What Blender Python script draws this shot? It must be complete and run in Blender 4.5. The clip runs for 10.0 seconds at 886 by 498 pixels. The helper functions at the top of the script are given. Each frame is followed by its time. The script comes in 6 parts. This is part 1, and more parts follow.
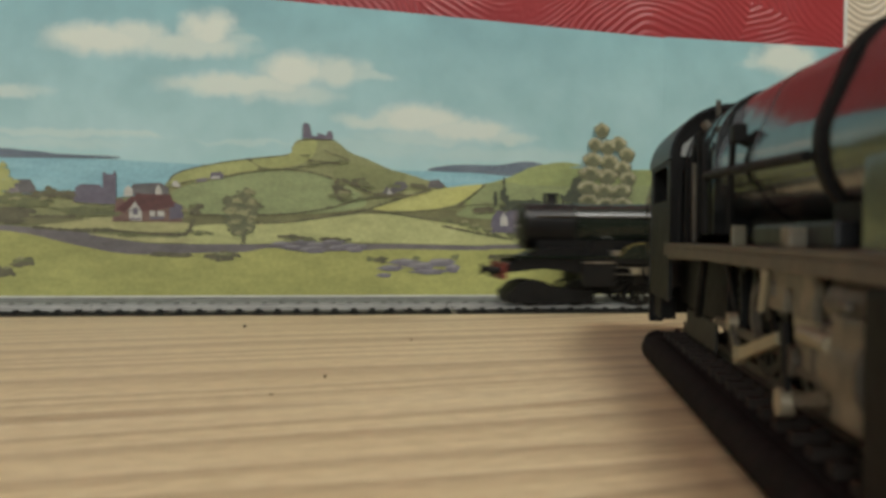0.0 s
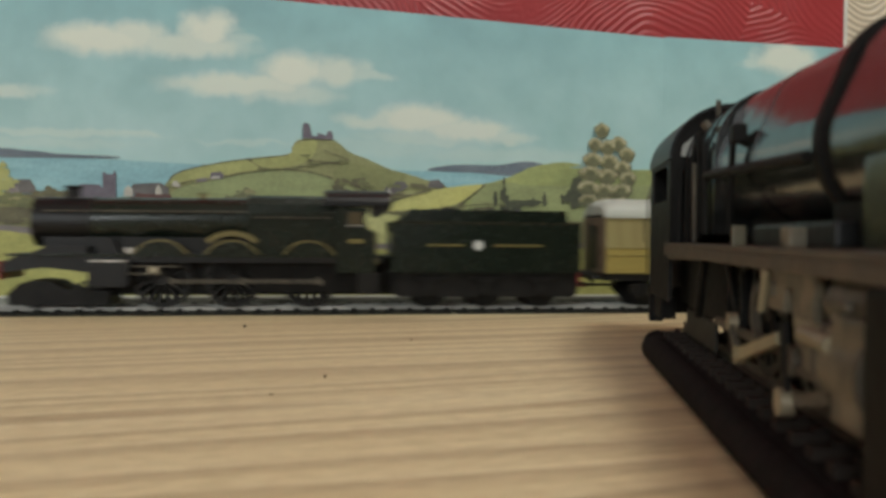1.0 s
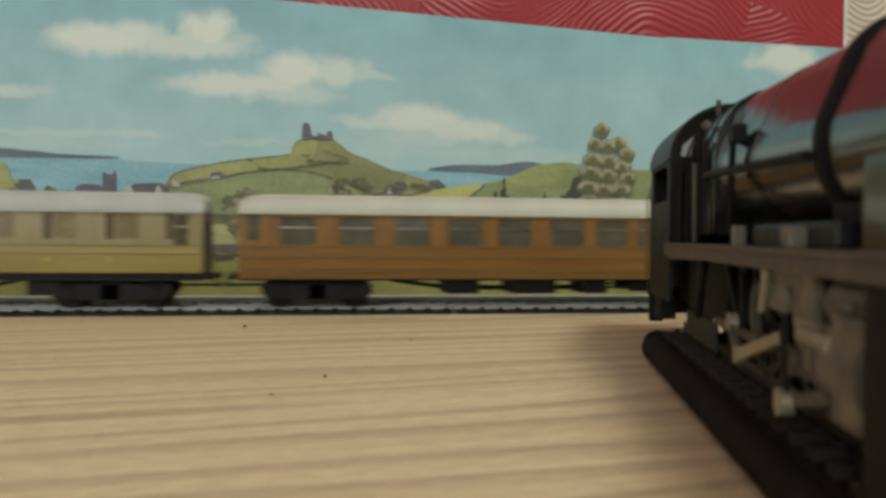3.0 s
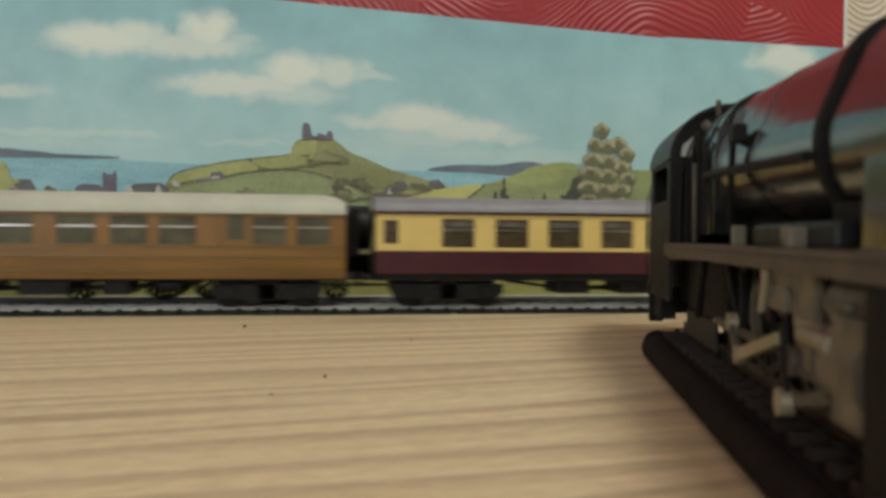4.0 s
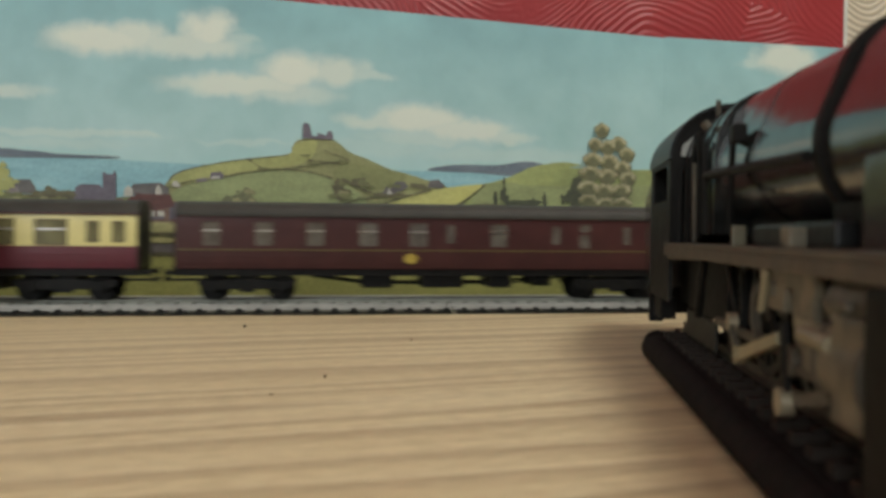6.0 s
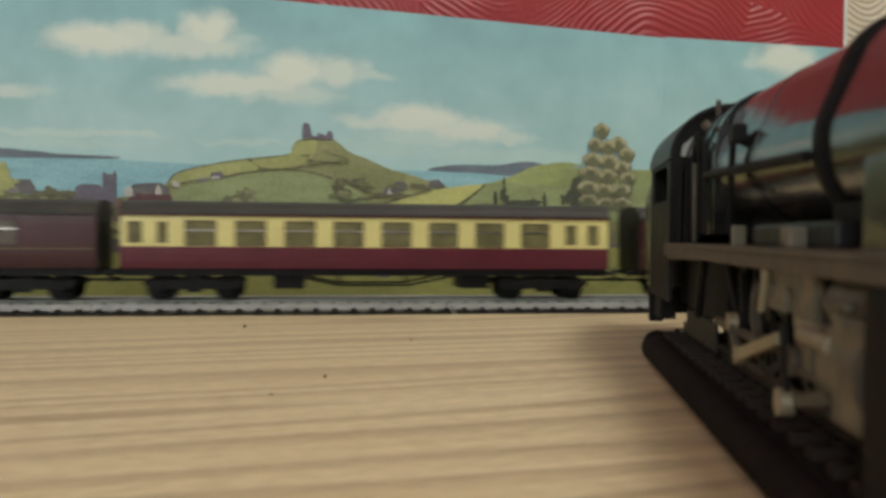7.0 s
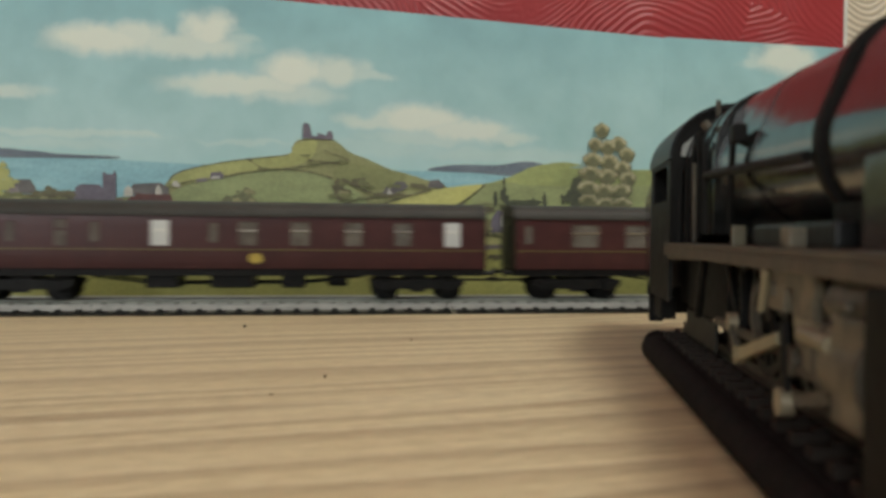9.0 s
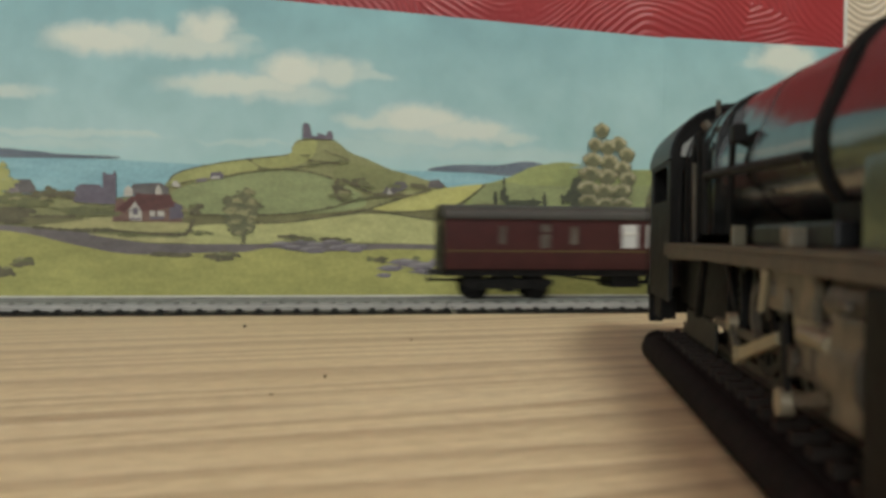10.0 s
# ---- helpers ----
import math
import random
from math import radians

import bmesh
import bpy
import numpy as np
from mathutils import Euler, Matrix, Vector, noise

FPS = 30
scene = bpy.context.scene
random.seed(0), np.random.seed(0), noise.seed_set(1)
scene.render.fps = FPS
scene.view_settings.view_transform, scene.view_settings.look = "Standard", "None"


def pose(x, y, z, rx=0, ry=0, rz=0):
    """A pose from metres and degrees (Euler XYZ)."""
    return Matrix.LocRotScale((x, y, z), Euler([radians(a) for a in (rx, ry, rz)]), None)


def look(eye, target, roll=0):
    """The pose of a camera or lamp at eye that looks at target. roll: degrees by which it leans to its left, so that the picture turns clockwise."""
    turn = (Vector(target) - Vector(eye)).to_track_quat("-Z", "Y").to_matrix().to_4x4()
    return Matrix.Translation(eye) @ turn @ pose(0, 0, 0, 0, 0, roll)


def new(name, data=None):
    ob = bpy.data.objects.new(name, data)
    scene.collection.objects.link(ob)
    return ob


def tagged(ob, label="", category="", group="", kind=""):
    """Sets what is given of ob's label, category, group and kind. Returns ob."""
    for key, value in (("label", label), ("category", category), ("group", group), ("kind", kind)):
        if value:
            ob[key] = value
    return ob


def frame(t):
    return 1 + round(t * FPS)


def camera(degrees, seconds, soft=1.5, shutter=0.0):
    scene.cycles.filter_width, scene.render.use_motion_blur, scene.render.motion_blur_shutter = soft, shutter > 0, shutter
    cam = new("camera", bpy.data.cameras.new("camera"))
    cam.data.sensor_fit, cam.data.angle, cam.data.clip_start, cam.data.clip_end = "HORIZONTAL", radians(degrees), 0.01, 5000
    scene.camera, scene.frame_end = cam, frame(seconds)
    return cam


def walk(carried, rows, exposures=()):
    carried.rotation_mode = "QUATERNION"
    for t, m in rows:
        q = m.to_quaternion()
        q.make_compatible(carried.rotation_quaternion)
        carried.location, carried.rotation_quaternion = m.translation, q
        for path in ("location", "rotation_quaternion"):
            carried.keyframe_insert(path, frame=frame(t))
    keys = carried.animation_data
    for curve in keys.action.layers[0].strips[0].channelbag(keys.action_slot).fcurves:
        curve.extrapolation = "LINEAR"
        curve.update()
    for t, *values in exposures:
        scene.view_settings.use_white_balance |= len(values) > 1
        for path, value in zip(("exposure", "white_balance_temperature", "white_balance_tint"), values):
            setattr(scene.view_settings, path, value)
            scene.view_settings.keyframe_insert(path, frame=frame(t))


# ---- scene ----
# ---------------------------------------------------------------- camera
cam = camera(55.18, 10.0, soft=3.3, shutter=0.5)
cam.data.dof.use_dof, cam.data.dof.focus_distance, cam.data.dof.aperture_fstop = True, 0.43, 28.0
EYE = (0.0, 0.0, 0.037)
AIM = (math.sin(radians(8.5)), math.cos(radians(8.5)), 0.037 - math.tan(radians(0.856)))
walk(cam, [(0.0, look(EYE, AIM, 0.45)), (10.0, look(EYE, AIM, 0.45))])

# ---------------------------------------------------------------- light
world = bpy.data.worlds.new("world")
scene.world = world
world.use_nodes = True
world.node_tree.nodes["Background"].inputs[0].default_value = (0.9, 0.95, 1.0, 1)
world.node_tree.nodes["Background"].inputs[1].default_value = 0.02
scene.view_settings.exposure = 0.0


def area_lamp(name, where, target, sx, sy, watts, colour):
    data = bpy.data.lights.new(name, "AREA")
    data.shape, data.size, data.size_y, data.energy, data.color = "RECTANGLE", sx, sy, watts, colour
    ob = new(name, data)
    ob.matrix_world = look(where, target)
    return ob


# Unseen top light, added to brighten table and backdrop.
area_lamp("added_top_light", (0.46, -0.32, 1.45), (0.12, 0.0, 0.0), 0.6, 0.6, 21.0, (1.0, 0.985, 0.93))
# Unseen side light from behind left, added to fill the dark sides.
area_lamp("added_side_light", (-1.2, -2.56, 0.75), (-0.6, 0.4, 0.2), 1.3, 1.1, 49, (0.92, 0.985, 1.0))

# ---------------------------------------------------------------- materials


def material(name, colour, rough=0.5, metal=0.0, second=None, scale=60.0, stretch=(1, 1, 1), bump=0.0, bump_scale=400.0,
             coat=0.0, spread=0.0, detail=5.0, low=0.35, high=0.65, spec=0.5):
    """Principled material with two-scale colour variation and fine relief, in object metres."""
    m = bpy.data.materials.new(name)
    m.use_nodes = True
    nodes, links = m.node_tree.nodes, m.node_tree.links
    b = nodes["Principled BSDF"]
    b.inputs["Roughness"].default_value, b.inputs["Metallic"].default_value = rough, metal
    b.inputs["Coat Weight"].default_value = coat
    b.inputs["Specular IOR Level"].default_value = spec
    b.inputs["Coat Roughness"].default_value = 0.08
    second = second or tuple(c * 0.82 for c in colour)
    tc, mp = nodes.new("ShaderNodeTexCoord"), nodes.new("ShaderNodeMapping")
    mp.inputs["Scale"].default_value = stretch
    links.new(tc.outputs["Object"], mp.inputs["Vector"])
    n = nodes.new("ShaderNodeTexNoise")
    n.inputs["Scale"].default_value, n.inputs["Detail"].default_value = scale, detail
    links.new(mp.outputs["Vector"], n.inputs["Vector"])
    r = nodes.new("ShaderNodeValToRGB")
    r.color_ramp.elements[0].position, r.color_ramp.elements[1].position = low, high
    r.color_ramp.elements[0].color, r.color_ramp.elements[1].color = (*second, 1), (*colour, 1)
    links.new(n.outputs["Fac"], r.inputs["Fac"])
    out = r.outputs["Color"]
    fine = nodes.new("ShaderNodeTexNoise")
    fine.inputs["Scale"].default_value = bump_scale
    fine.inputs["Detail"].default_value = 4
    links.new(mp.outputs["Vector"], fine.inputs["Vector"])
    if spread:
        hs, info, mr = nodes.new("ShaderNodeHueSaturation"), nodes.new("ShaderNodeObjectInfo"), nodes.new("ShaderNodeMapRange")
        mr.inputs["To Min"].default_value, mr.inputs["To Max"].default_value = 1 - spread, 1 + spread
        links.new(info.outputs["Random"], mr.inputs["Value"])
        links.new(mr.outputs["Result"], hs.inputs["Value"])
        links.new(out, hs.inputs["Color"])
        out = hs.outputs["Color"]
    links.new(out, b.inputs["Base Color"])
    rr = nodes.new("ShaderNodeMapRange")
    rr.inputs["To Min"].default_value, rr.inputs["To Max"].default_value = max(0.02, rough - 0.08), min(1, rough + 0.1)
    links.new(fine.outputs["Fac"], rr.inputs["Value"])
    links.new(rr.outputs["Result"], b.inputs["Roughness"])
    if bump:
        bp = nodes.new("ShaderNodeBump")
        bp.inputs["Strength"].default_value, bp.inputs["Distance"].default_value = 0.6, bump
        links.new(fine.outputs["Fac"], bp.inputs["Height"])
        links.new(bp.outputs["Normal"], b.inputs["Normal"])
    return m


def glass_material(name, colour, alpha_mix=0.0):
    m = bpy.data.materials.new(name)
    m.use_nodes = True
    b = m.node_tree.nodes["Principled BSDF"]
    b.inputs["Base Color"].default_value = (*colour, 1)
    b.inputs["Roughness"].default_value = 0.06
    b.inputs["Transmission Weight"].default_value = 1.0 - alpha_mix
    b.inputs["IOR"].default_value = 1.3
    return m


M = {}


def mat(key, *args, **kw):
    M[key] = material(key, *args, **kw)
    return M[key]


mat("black", (0.006, 0.006, 0.006), 0.4, second=(0.009, 0.0085, 0.008), scale=150, spec=0.3)
mat("gloss_black", (0.010, 0.011, 0.011), 0.13, second=(0.013, 0.013, 0.012), scale=120)
mat("dusty_black", (0.007, 0.007, 0.0065), 0.5, second=(0.013, 0.012, 0.011), scale=220, bump=0.0002, spec=0.18)
mat("loco_green", (0.0105, 0.0155, 0.0105), 0.24, second=(0.008, 0.0122, 0.008), scale=90, spec=0.4)
mat("maroon", (0.064, 0.0205, 0.0195), 0.4, second=(0.051, 0.0165, 0.016), scale=80, spec=0.35)
mat("crimson", (0.125, 0.018, 0.032), 0.34, second=(0.10, 0.015, 0.026), scale=80)
mat("dark_crimson", (0.062, 0.012, 0.020), 0.36, second=(0.05, 0.010, 0.017), scale=80)
mat("dim_glass", (0.085, 0.066, 0.036), 0.18, second=(0.05, 0.038, 0.02), scale=140, stretch=(1, 1, 3))
mat("smoky_glass", (0.095, 0.080, 0.068), 0.16, second=(0.16, 0.145, 0.12), scale=110)
mat("olive_glass", (0.20, 0.185, 0.085), 0.2, second=(0.12, 0.11, 0.055), scale=120)
mat("cream", (0.70, 0.53, 0.18), 0.36, second=(0.64, 0.48, 0.16), scale=70)
mat("pale_cream", (0.74, 0.66, 0.26), 0.36, second=(0.68, 0.6, 0.24), scale=70)
mat("teak", (0.225, 0.112, 0.022), 0.45, second=(0.16, 0.077, 0.0155), scale=120, stretch=(0.15, 1, 2))
mat("teak_panel", (0.23, 0.115, 0.023), 0.5, second=(0.17, 0.083, 0.018), scale=160, stretch=(1.2, 1, 0.2))
mat("pale_teak", (0.32, 0.26, 0.075), 0.42, second=(0.26, 0.205, 0.055), scale=120, stretch=(0.15, 1, 2))
mat("pale_teak_upper", (0.275, 0.24, 0.105), 0.42, second=(0.225, 0.19, 0.08), scale=160, stretch=(1.2, 1, 0.2))
mat("white_roof", (0.45, 0.47, 0.42), 0.55, second=(0.40, 0.42, 0.37), scale=60)
mat("cream_roof", (0.51, 0.52, 0.41), 0.55, second=(0.45, 0.46, 0.36), scale=60)
mat("grey_roof", (0.24, 0.24, 0.245), 0.5, second=(0.20, 0.20, 0.205), scale=60)
mat("dark_roof", (0.055, 0.051, 0.042), 0.55, second=(0.043, 0.040, 0.034), scale=60, spec=0.3)
mat("yellow_line", (0.48, 0.35, 0.06), 0.4)
mat("dull_gold", (0.16, 0.13, 0.04), 0.4)
mat("red_paint", (0.20, 0.022, 0.016), 0.45)
mat("white_paint", (0.75, 0.74, 0.68), 0.45)
mat("frosted", (0.62, 0.63, 0.6), 0.5)
mat("interior", (0.12, 0.08, 0.05), 0.7, second=(0.2, 0.15, 0.1), scale=90)
mat("steel", (0.55, 0.54, 0.5), 0.3, metal=1.0, second=(0.42, 0.4, 0.36), scale=200)
mat("rod_metal", (0.30, 0.26, 0.17), 0.42, metal=0.5, second=(0.36, 0.31, 0.22), scale=200)
mat("dirty_metal", (0.115, 0.10, 0.075), 0.5, metal=0.1, second=(0.055, 0.048, 0.038), scale=160, bump=0.0002, spec=0.25)
mat("sleeper_black", (0.009, 0.010, 0.008), 0.6, second=(0.018, 0.018, 0.015), scale=300, spread=0.25, spec=0.15)
mat("sleeper_grey", (0.10, 0.105, 0.085), 0.9, second=(0.085, 0.09, 0.072), scale=300, spread=0.06, spec=0.1)
mat("grey_bed", (0.135, 0.14, 0.108), 0.95, second=(0.11, 0.115, 0.088), scale=180, bump=0.0003, bump_scale=900, spec=0.05)
mat("foam_black", (0.010, 0.009, 0.008), 0.8, second=(0.018, 0.015, 0.014), scale=250, bump=0.0004, bump_scale=700, spec=0.1)
mat("pipe_tan", (0.16, 0.14, 0.085), 0.4, second=(0.11, 0.095, 0.06), scale=150)
mat("rail_metal", (0.50, 0.49, 0.45), 0.5, metal=0.2, second=(0.40, 0.39, 0.36), scale=120)
mat("rod_pale", (0.36, 0.32, 0.19), 0.45, metal=0.2, second=(0.26, 0.22, 0.14), scale=200)
mat("mirror_black", (0.012, 0.013, 0.013), 0.14, second=(0.020, 0.019, 0.017), scale=120, bump=0.00025, bump_scale=110)
M["mirror_black"].node_tree.nodes["Principled BSDF"].inputs["IOR"].default_value = 2.05
mat("tan_glass", (0.205, 0.172, 0.078), 0.25, second=(0.165, 0.135, 0.06), scale=90)
mat("dark_tan_glass", (0.088, 0.073, 0.042), 0.22)
mat("deep_black", (0.008, 0.0075, 0.007), 0.55, second=(0.012, 0.011, 0.010), scale=200, spec=0.1)
mat("near_sleeper", (0.044, 0.033, 0.027), 0.75, second=(0.024, 0.019, 0.016), scale=300, spec=0.15)
mat("grey_glass", (0.12, 0.115, 0.075), 0.15, second=(0.07, 0.07, 0.05), scale=120)
# Base colour lifted to paint in the sheen on firebox and boiler.
mat("sheen_black", (0.034, 0.039, 0.035), 0.24, second=(0.026, 0.029, 0.027), scale=90)
mat("plate_brown", (0.115, 0.09, 0.062), 0.5, metal=0.05, second=(0.075, 0.06, 0.043), scale=120, bump=0.0002)
mat("grimy_grey", (0.024, 0.022, 0.019), 0.55, second=(0.014, 0.013, 0.012), scale=160, bump=0.0002, spec=0.25)
mat("cylinder_tan", (0.19, 0.162, 0.108), 0.5, second=(0.075, 0.064, 0.044), scale=190, bump=0.0002)
mat("interior_tan", (0.33, 0.25, 0.12), 0.7, second=(0.22, 0.16, 0.08), scale=90)
mat("bright_rail", (0.33, 0.335, 0.29), 0.55, second=(0.26, 0.265, 0.23), scale=150, spec=0.3)
M["glass_pale"] = material("glass_pale", (0.3, 0.31, 0.29), 0.15)
M["glass"] = glass_material("glass", (0.75, 0.78, 0.76))

# ---------------------------------------------------------------- mesh helpers


def part(name, bm, material, parent=None, label="", smooth=False):
    me = bpy.data.meshes.new(name)
    bm.normal_update()
    if smooth:
        for e in bm.edges:
            e.smooth = len(e.link_faces) == 2 and e.calc_face_angle(0) < 0.6
    bm.to_mesh(me)
    bm.free()
    me.materials.append(material if not isinstance(material, str) else M[material])
    if smooth:
        for p in me.polygons:
            p.use_smooth = True
    ob = new(name, me)
    if parent is not None:
        ob.parent = parent
    if label:
        tagged(ob, label)
    return ob


def thing(name, label, category, group="", m=None):
    ob = new(name)
    ob.empty_display_size = 0.01
    tagged(ob, label, category, group)
    if m is not None:
        ob.matrix_basis = m
    return ob


def box(x0, x1, y0, y1, z0, z1, bevel=0.0, bm=None):
    own = bm is None
    b = bmesh.new()
    bmesh.ops.create_cube(b, size=1, matrix=Matrix.Translation(((x0 + x1) / 2, (y0 + y1) / 2, (z0 + z1) / 2)) @ Matrix.Diagonal((x1 - x0, y1 - y0, z1 - z0, 1)))
    if bevel:
        bmesh.ops.bevel(b, geom=b.edges[:], offset=bevel, segments=2, affect="EDGES", profile=0.6)
    if own:
        return b
    return merge(bm, b)


def merge(bm, other, m=None):
    me = bpy.data.meshes.new("t")
    if m is not None:
        bmesh.ops.transform(other, matrix=m, verts=other.verts)
    other.to_mesh(me)
    other.free()
    bm.from_mesh(me)
    bpy.data.meshes.remove(me)
    return bm


def tube(r, a, b, seg=20, r2=None, bm=None):
    """A cylinder or cone from point a to point b."""
    a, b = Vector(a), Vector(b)
    o = bmesh.new()
    bmesh.ops.create_cone(o, cap_ends=True, segments=seg, radius1=r, radius2=r if r2 is None else r2, depth=(b - a).length)
    m = Matrix.Translation((a + b) / 2) @ (b - a).to_track_quat("Z", "Y").to_matrix().to_4x4()
    bmesh.ops.transform(o, matrix=m, verts=o.verts)
    return o if bm is None else merge(bm, o)


def extrude(profile, x0, x1, axis="x"):
    """A closed profile of (a, b) carried from x0 to x1: axis x gives (x, a, b), axis y gives (a, y, b)."""
    b = bmesh.new()
    ends = []
    for x in (x0, x1):
        ends.append([b.verts.new((x, p, q) if axis == "x" else (p, x, q)) for p, q in profile])
    n = len(profile)
    for i in range(n):
        b.faces.new((ends[0][i], ends[0][(i + 1) % n], ends[1][(i + 1) % n], ends[1][i]))
    b.faces.new(ends[0][::-1])
    b.faces.new(ends[1])
    bmesh.ops.recalc_face_normals(b, faces=b.faces)
    return b


def panel(x0, x1, z0, z1, holes, curve, thick):
    """An upright panel along x with rectangular openings; curve(z) gives its y; thick goes inwards (+y)."""
    xs = sorted({x0, x1, *[v for h in holes for v in (h[0], h[1]) if x0 < v < x1]})
    zs = sorted({z0, z1, *[v for h in holes for v in (h[2], h[3]) if z0 < v < z1], z0 + (z1 - z0) * 0.33, z0 + (z1 - z0) * 0.66})
    b = bmesh.new()
    grid = {}

    def vert(i, k, s):
        if (i, k, s) not in grid:
            grid[i, k, s] = b.verts.new((xs[i], curve(zs[k]) + s * thick, zs[k]))
        return grid[i, k, s]

    def solid(i, k):
        if not (0 <= i < len(xs) - 1 and 0 <= k < len(zs) - 1):
            return False
        x, z = (xs[i] + xs[i + 1]) / 2, (zs[k] + zs[k + 1]) / 2
        return not any(h[0] < x < h[1] and h[2] < z < h[3] for h in holes)

    for i in range(len(xs) - 1):
        for k in range(len(zs) - 1):
            if not solid(i, k):
                continue
            b.faces.new((vert(i, k, 0), vert(i + 1, k, 0), vert(i + 1, k + 1, 0), vert(i, k + 1, 0)))
            b.faces.new((vert(i, k + 1, 1), vert(i + 1, k + 1, 1), vert(i + 1, k, 1), vert(i, k, 1)))
            for di, dk, p, q in ((-1, 0, (i, k), (i, k + 1)), (1, 0, (i + 1, k + 1), (i + 1, k)), (0, -1, (i + 1, k), (i, k)), (0, 1, (i, k + 1), (i + 1, k + 1))):
                if not solid(i + di, k + dk):
                    b.faces.new((vert(*p, 0), vert(*q, 0), vert(*q, 1), vert(*p, 1)))
    bmesh.ops.recalc_face_normals(b, faces=b.faces)
    return b


# ---------------------------------------------------------------- room and table
Y1, Y2, YS = 0.412, 0.459, 0.512


def slab(name, x0, x1, y0, y1, z0, z1, material, label, category):
    ob = part(name, box(x0, x1, y0, y1, z0, z1), material)
    return tagged(ob, label, category, kind="structure")


def wood_material():
    m = bpy.data.materials.new("pine_board")
    m.use_nodes = True
    nodes, links = m.node_tree.nodes, m.node_tree.links
    b = nodes["Principled BSDF"]
    tc, mp = nodes.new("ShaderNodeTexCoord"), nodes.new("ShaderNodeMapping")
    mp.inputs["Rotation"].default_value = (0, 0, radians(GRAIN))
    links.new(tc.outputs["Object"], mp.inputs["Vector"])

    def noise_tex(scale, sx, sy, detail=4):
        mm, n = nodes.new("ShaderNodeMapping"), nodes.new("ShaderNodeTexNoise")
        mm.inputs["Scale"].default_value = (sx, sy, 1)
        n.inputs["Scale"].default_value, n.inputs["Detail"].default_value = scale, detail
        links.new(mp.outputs["Vector"], mm.inputs["Vector"])
        links.new(mm.outputs["Vector"], n.inputs["Vector"])
        return n.outputs["Fac"]

    def math_node(op, a, c):
        n = nodes.new("ShaderNodeMath")
        n.operation = op
        for i, v in enumerate((a, c)):
            if isinstance(v, (int, float)):
                n.inputs[i].default_value = v
            else:
                links.new(v, n.inputs[i])
        return n.outputs[0]

    # growth rings: a wandering saw-tooth across the grain
    sep = nodes.new("ShaderNodeSeparateXYZ")
    links.new(mp.outputs["Vector"], sep.inputs[0])
    wander = math_node("MULTIPLY", math_node("SUBTRACT", noise_tex(5, 0.30, 2.2, 2), 0.5), 0.060)
    across = math_node("ADD", sep.outputs["Y"], wander)
    uneven = math_node("MULTIPLY", noise_tex(16, 0.12, 1.4, 2), 3.2)
    ring = math_node("FRACT", math_node("ADD", math_node("MULTIPLY", across, 58.0), uneven), 0)
    ramp = nodes.new("ShaderNodeValToRGB")
    e = ramp.color_ramp.elements
    e[0].position, e[0].color = 0.0, (0.745, 0.645, 0.40, 1)
    e[1].position, e[1].color = 1.0, (0.745, 0.645, 0.40, 1)
    for pos, col in ((0.45, (0.70, 0.59, 0.348, 1)), (0.72, (0.545, 0.435, 0.254, 1)), (0.88, (0.455, 0.35, 0.202, 1))):
        k = e.new(pos)
        k.color = col
    links.new(ring, ramp.inputs["Fac"])
    mix = nodes.new("ShaderNodeMix")
    mix.data_type, mix.blend_type = "RGBA", "MULTIPLY"
    streak = nodes.new("ShaderNodeValToRGB")
    streak.color_ramp.elements[0].position, streak.color_ramp.elements[0].color = 0.3, (0.74, 0.69, 0.65, 1)
    streak.color_ramp.elements[1].position, streak.color_ramp.elements[1].color = 0.7, (1, 1, 1, 1)
    links.new(noise_tex(75, 0.06, 5.0, 6), streak.inputs["Fac"])
    mix.inputs["Factor"].default_value = 0.9
    links.new(ramp.outputs["Color"], mix.inputs["A"])
    links.new(streak.outputs["Color"], mix.inputs["B"])
    soft = nodes.new("ShaderNodeMix")
    soft.data_type = "RGBA"
    links.new(math_node("MULTIPLY", noise_tex(7, 0.5, 1.6, 3), 0.5), soft.inputs["Factor"])
    links.new(mix.outputs["Result"], soft.inputs["A"])
    soft.inputs["B"].default_value = (0.68, 0.575, 0.35, 1)
    mottle = nodes.new("ShaderNodeMix")
    mottle.data_type, mottle.blend_type = "RGBA", "MULTIPLY"
    mottle.inputs["Factor"].default_value = 1.0
    spots = nodes.new("ShaderNodeValToRGB")
    spots.color_ramp.elements[0].position, spots.color_ramp.elements[0].color = 0.35, (0.86, 0.85, 0.83, 1)
    spots.color_ramp.elements[1].position, spots.color_ramp.elements[1].color = 0.62, (1, 1, 1, 1)
    links.new(noise_tex(330, 0.5, 1.0, 3), spots.inputs["Fac"])
    links.new(soft.outputs["Result"], mottle.inputs["A"])
    links.new(spots.outputs["Color"], mottle.inputs["B"])
    links.new(mottle.outputs["Result"], b.inputs["Base Color"])
    b.inputs["Roughness"].default_value = 0.52
    bp = nodes.new("ShaderNodeBump")
    bp.inputs["Strength"].default_value, bp.inputs["Distance"].default_value = 0.4, 0.0002
    links.new(noise_tex(220, 0.06, 4.0, 3), bp.inputs["Height"])
    links.new(bp.outputs["Normal"], b.inputs["Normal"])
    return m


GRAIN = -10.5


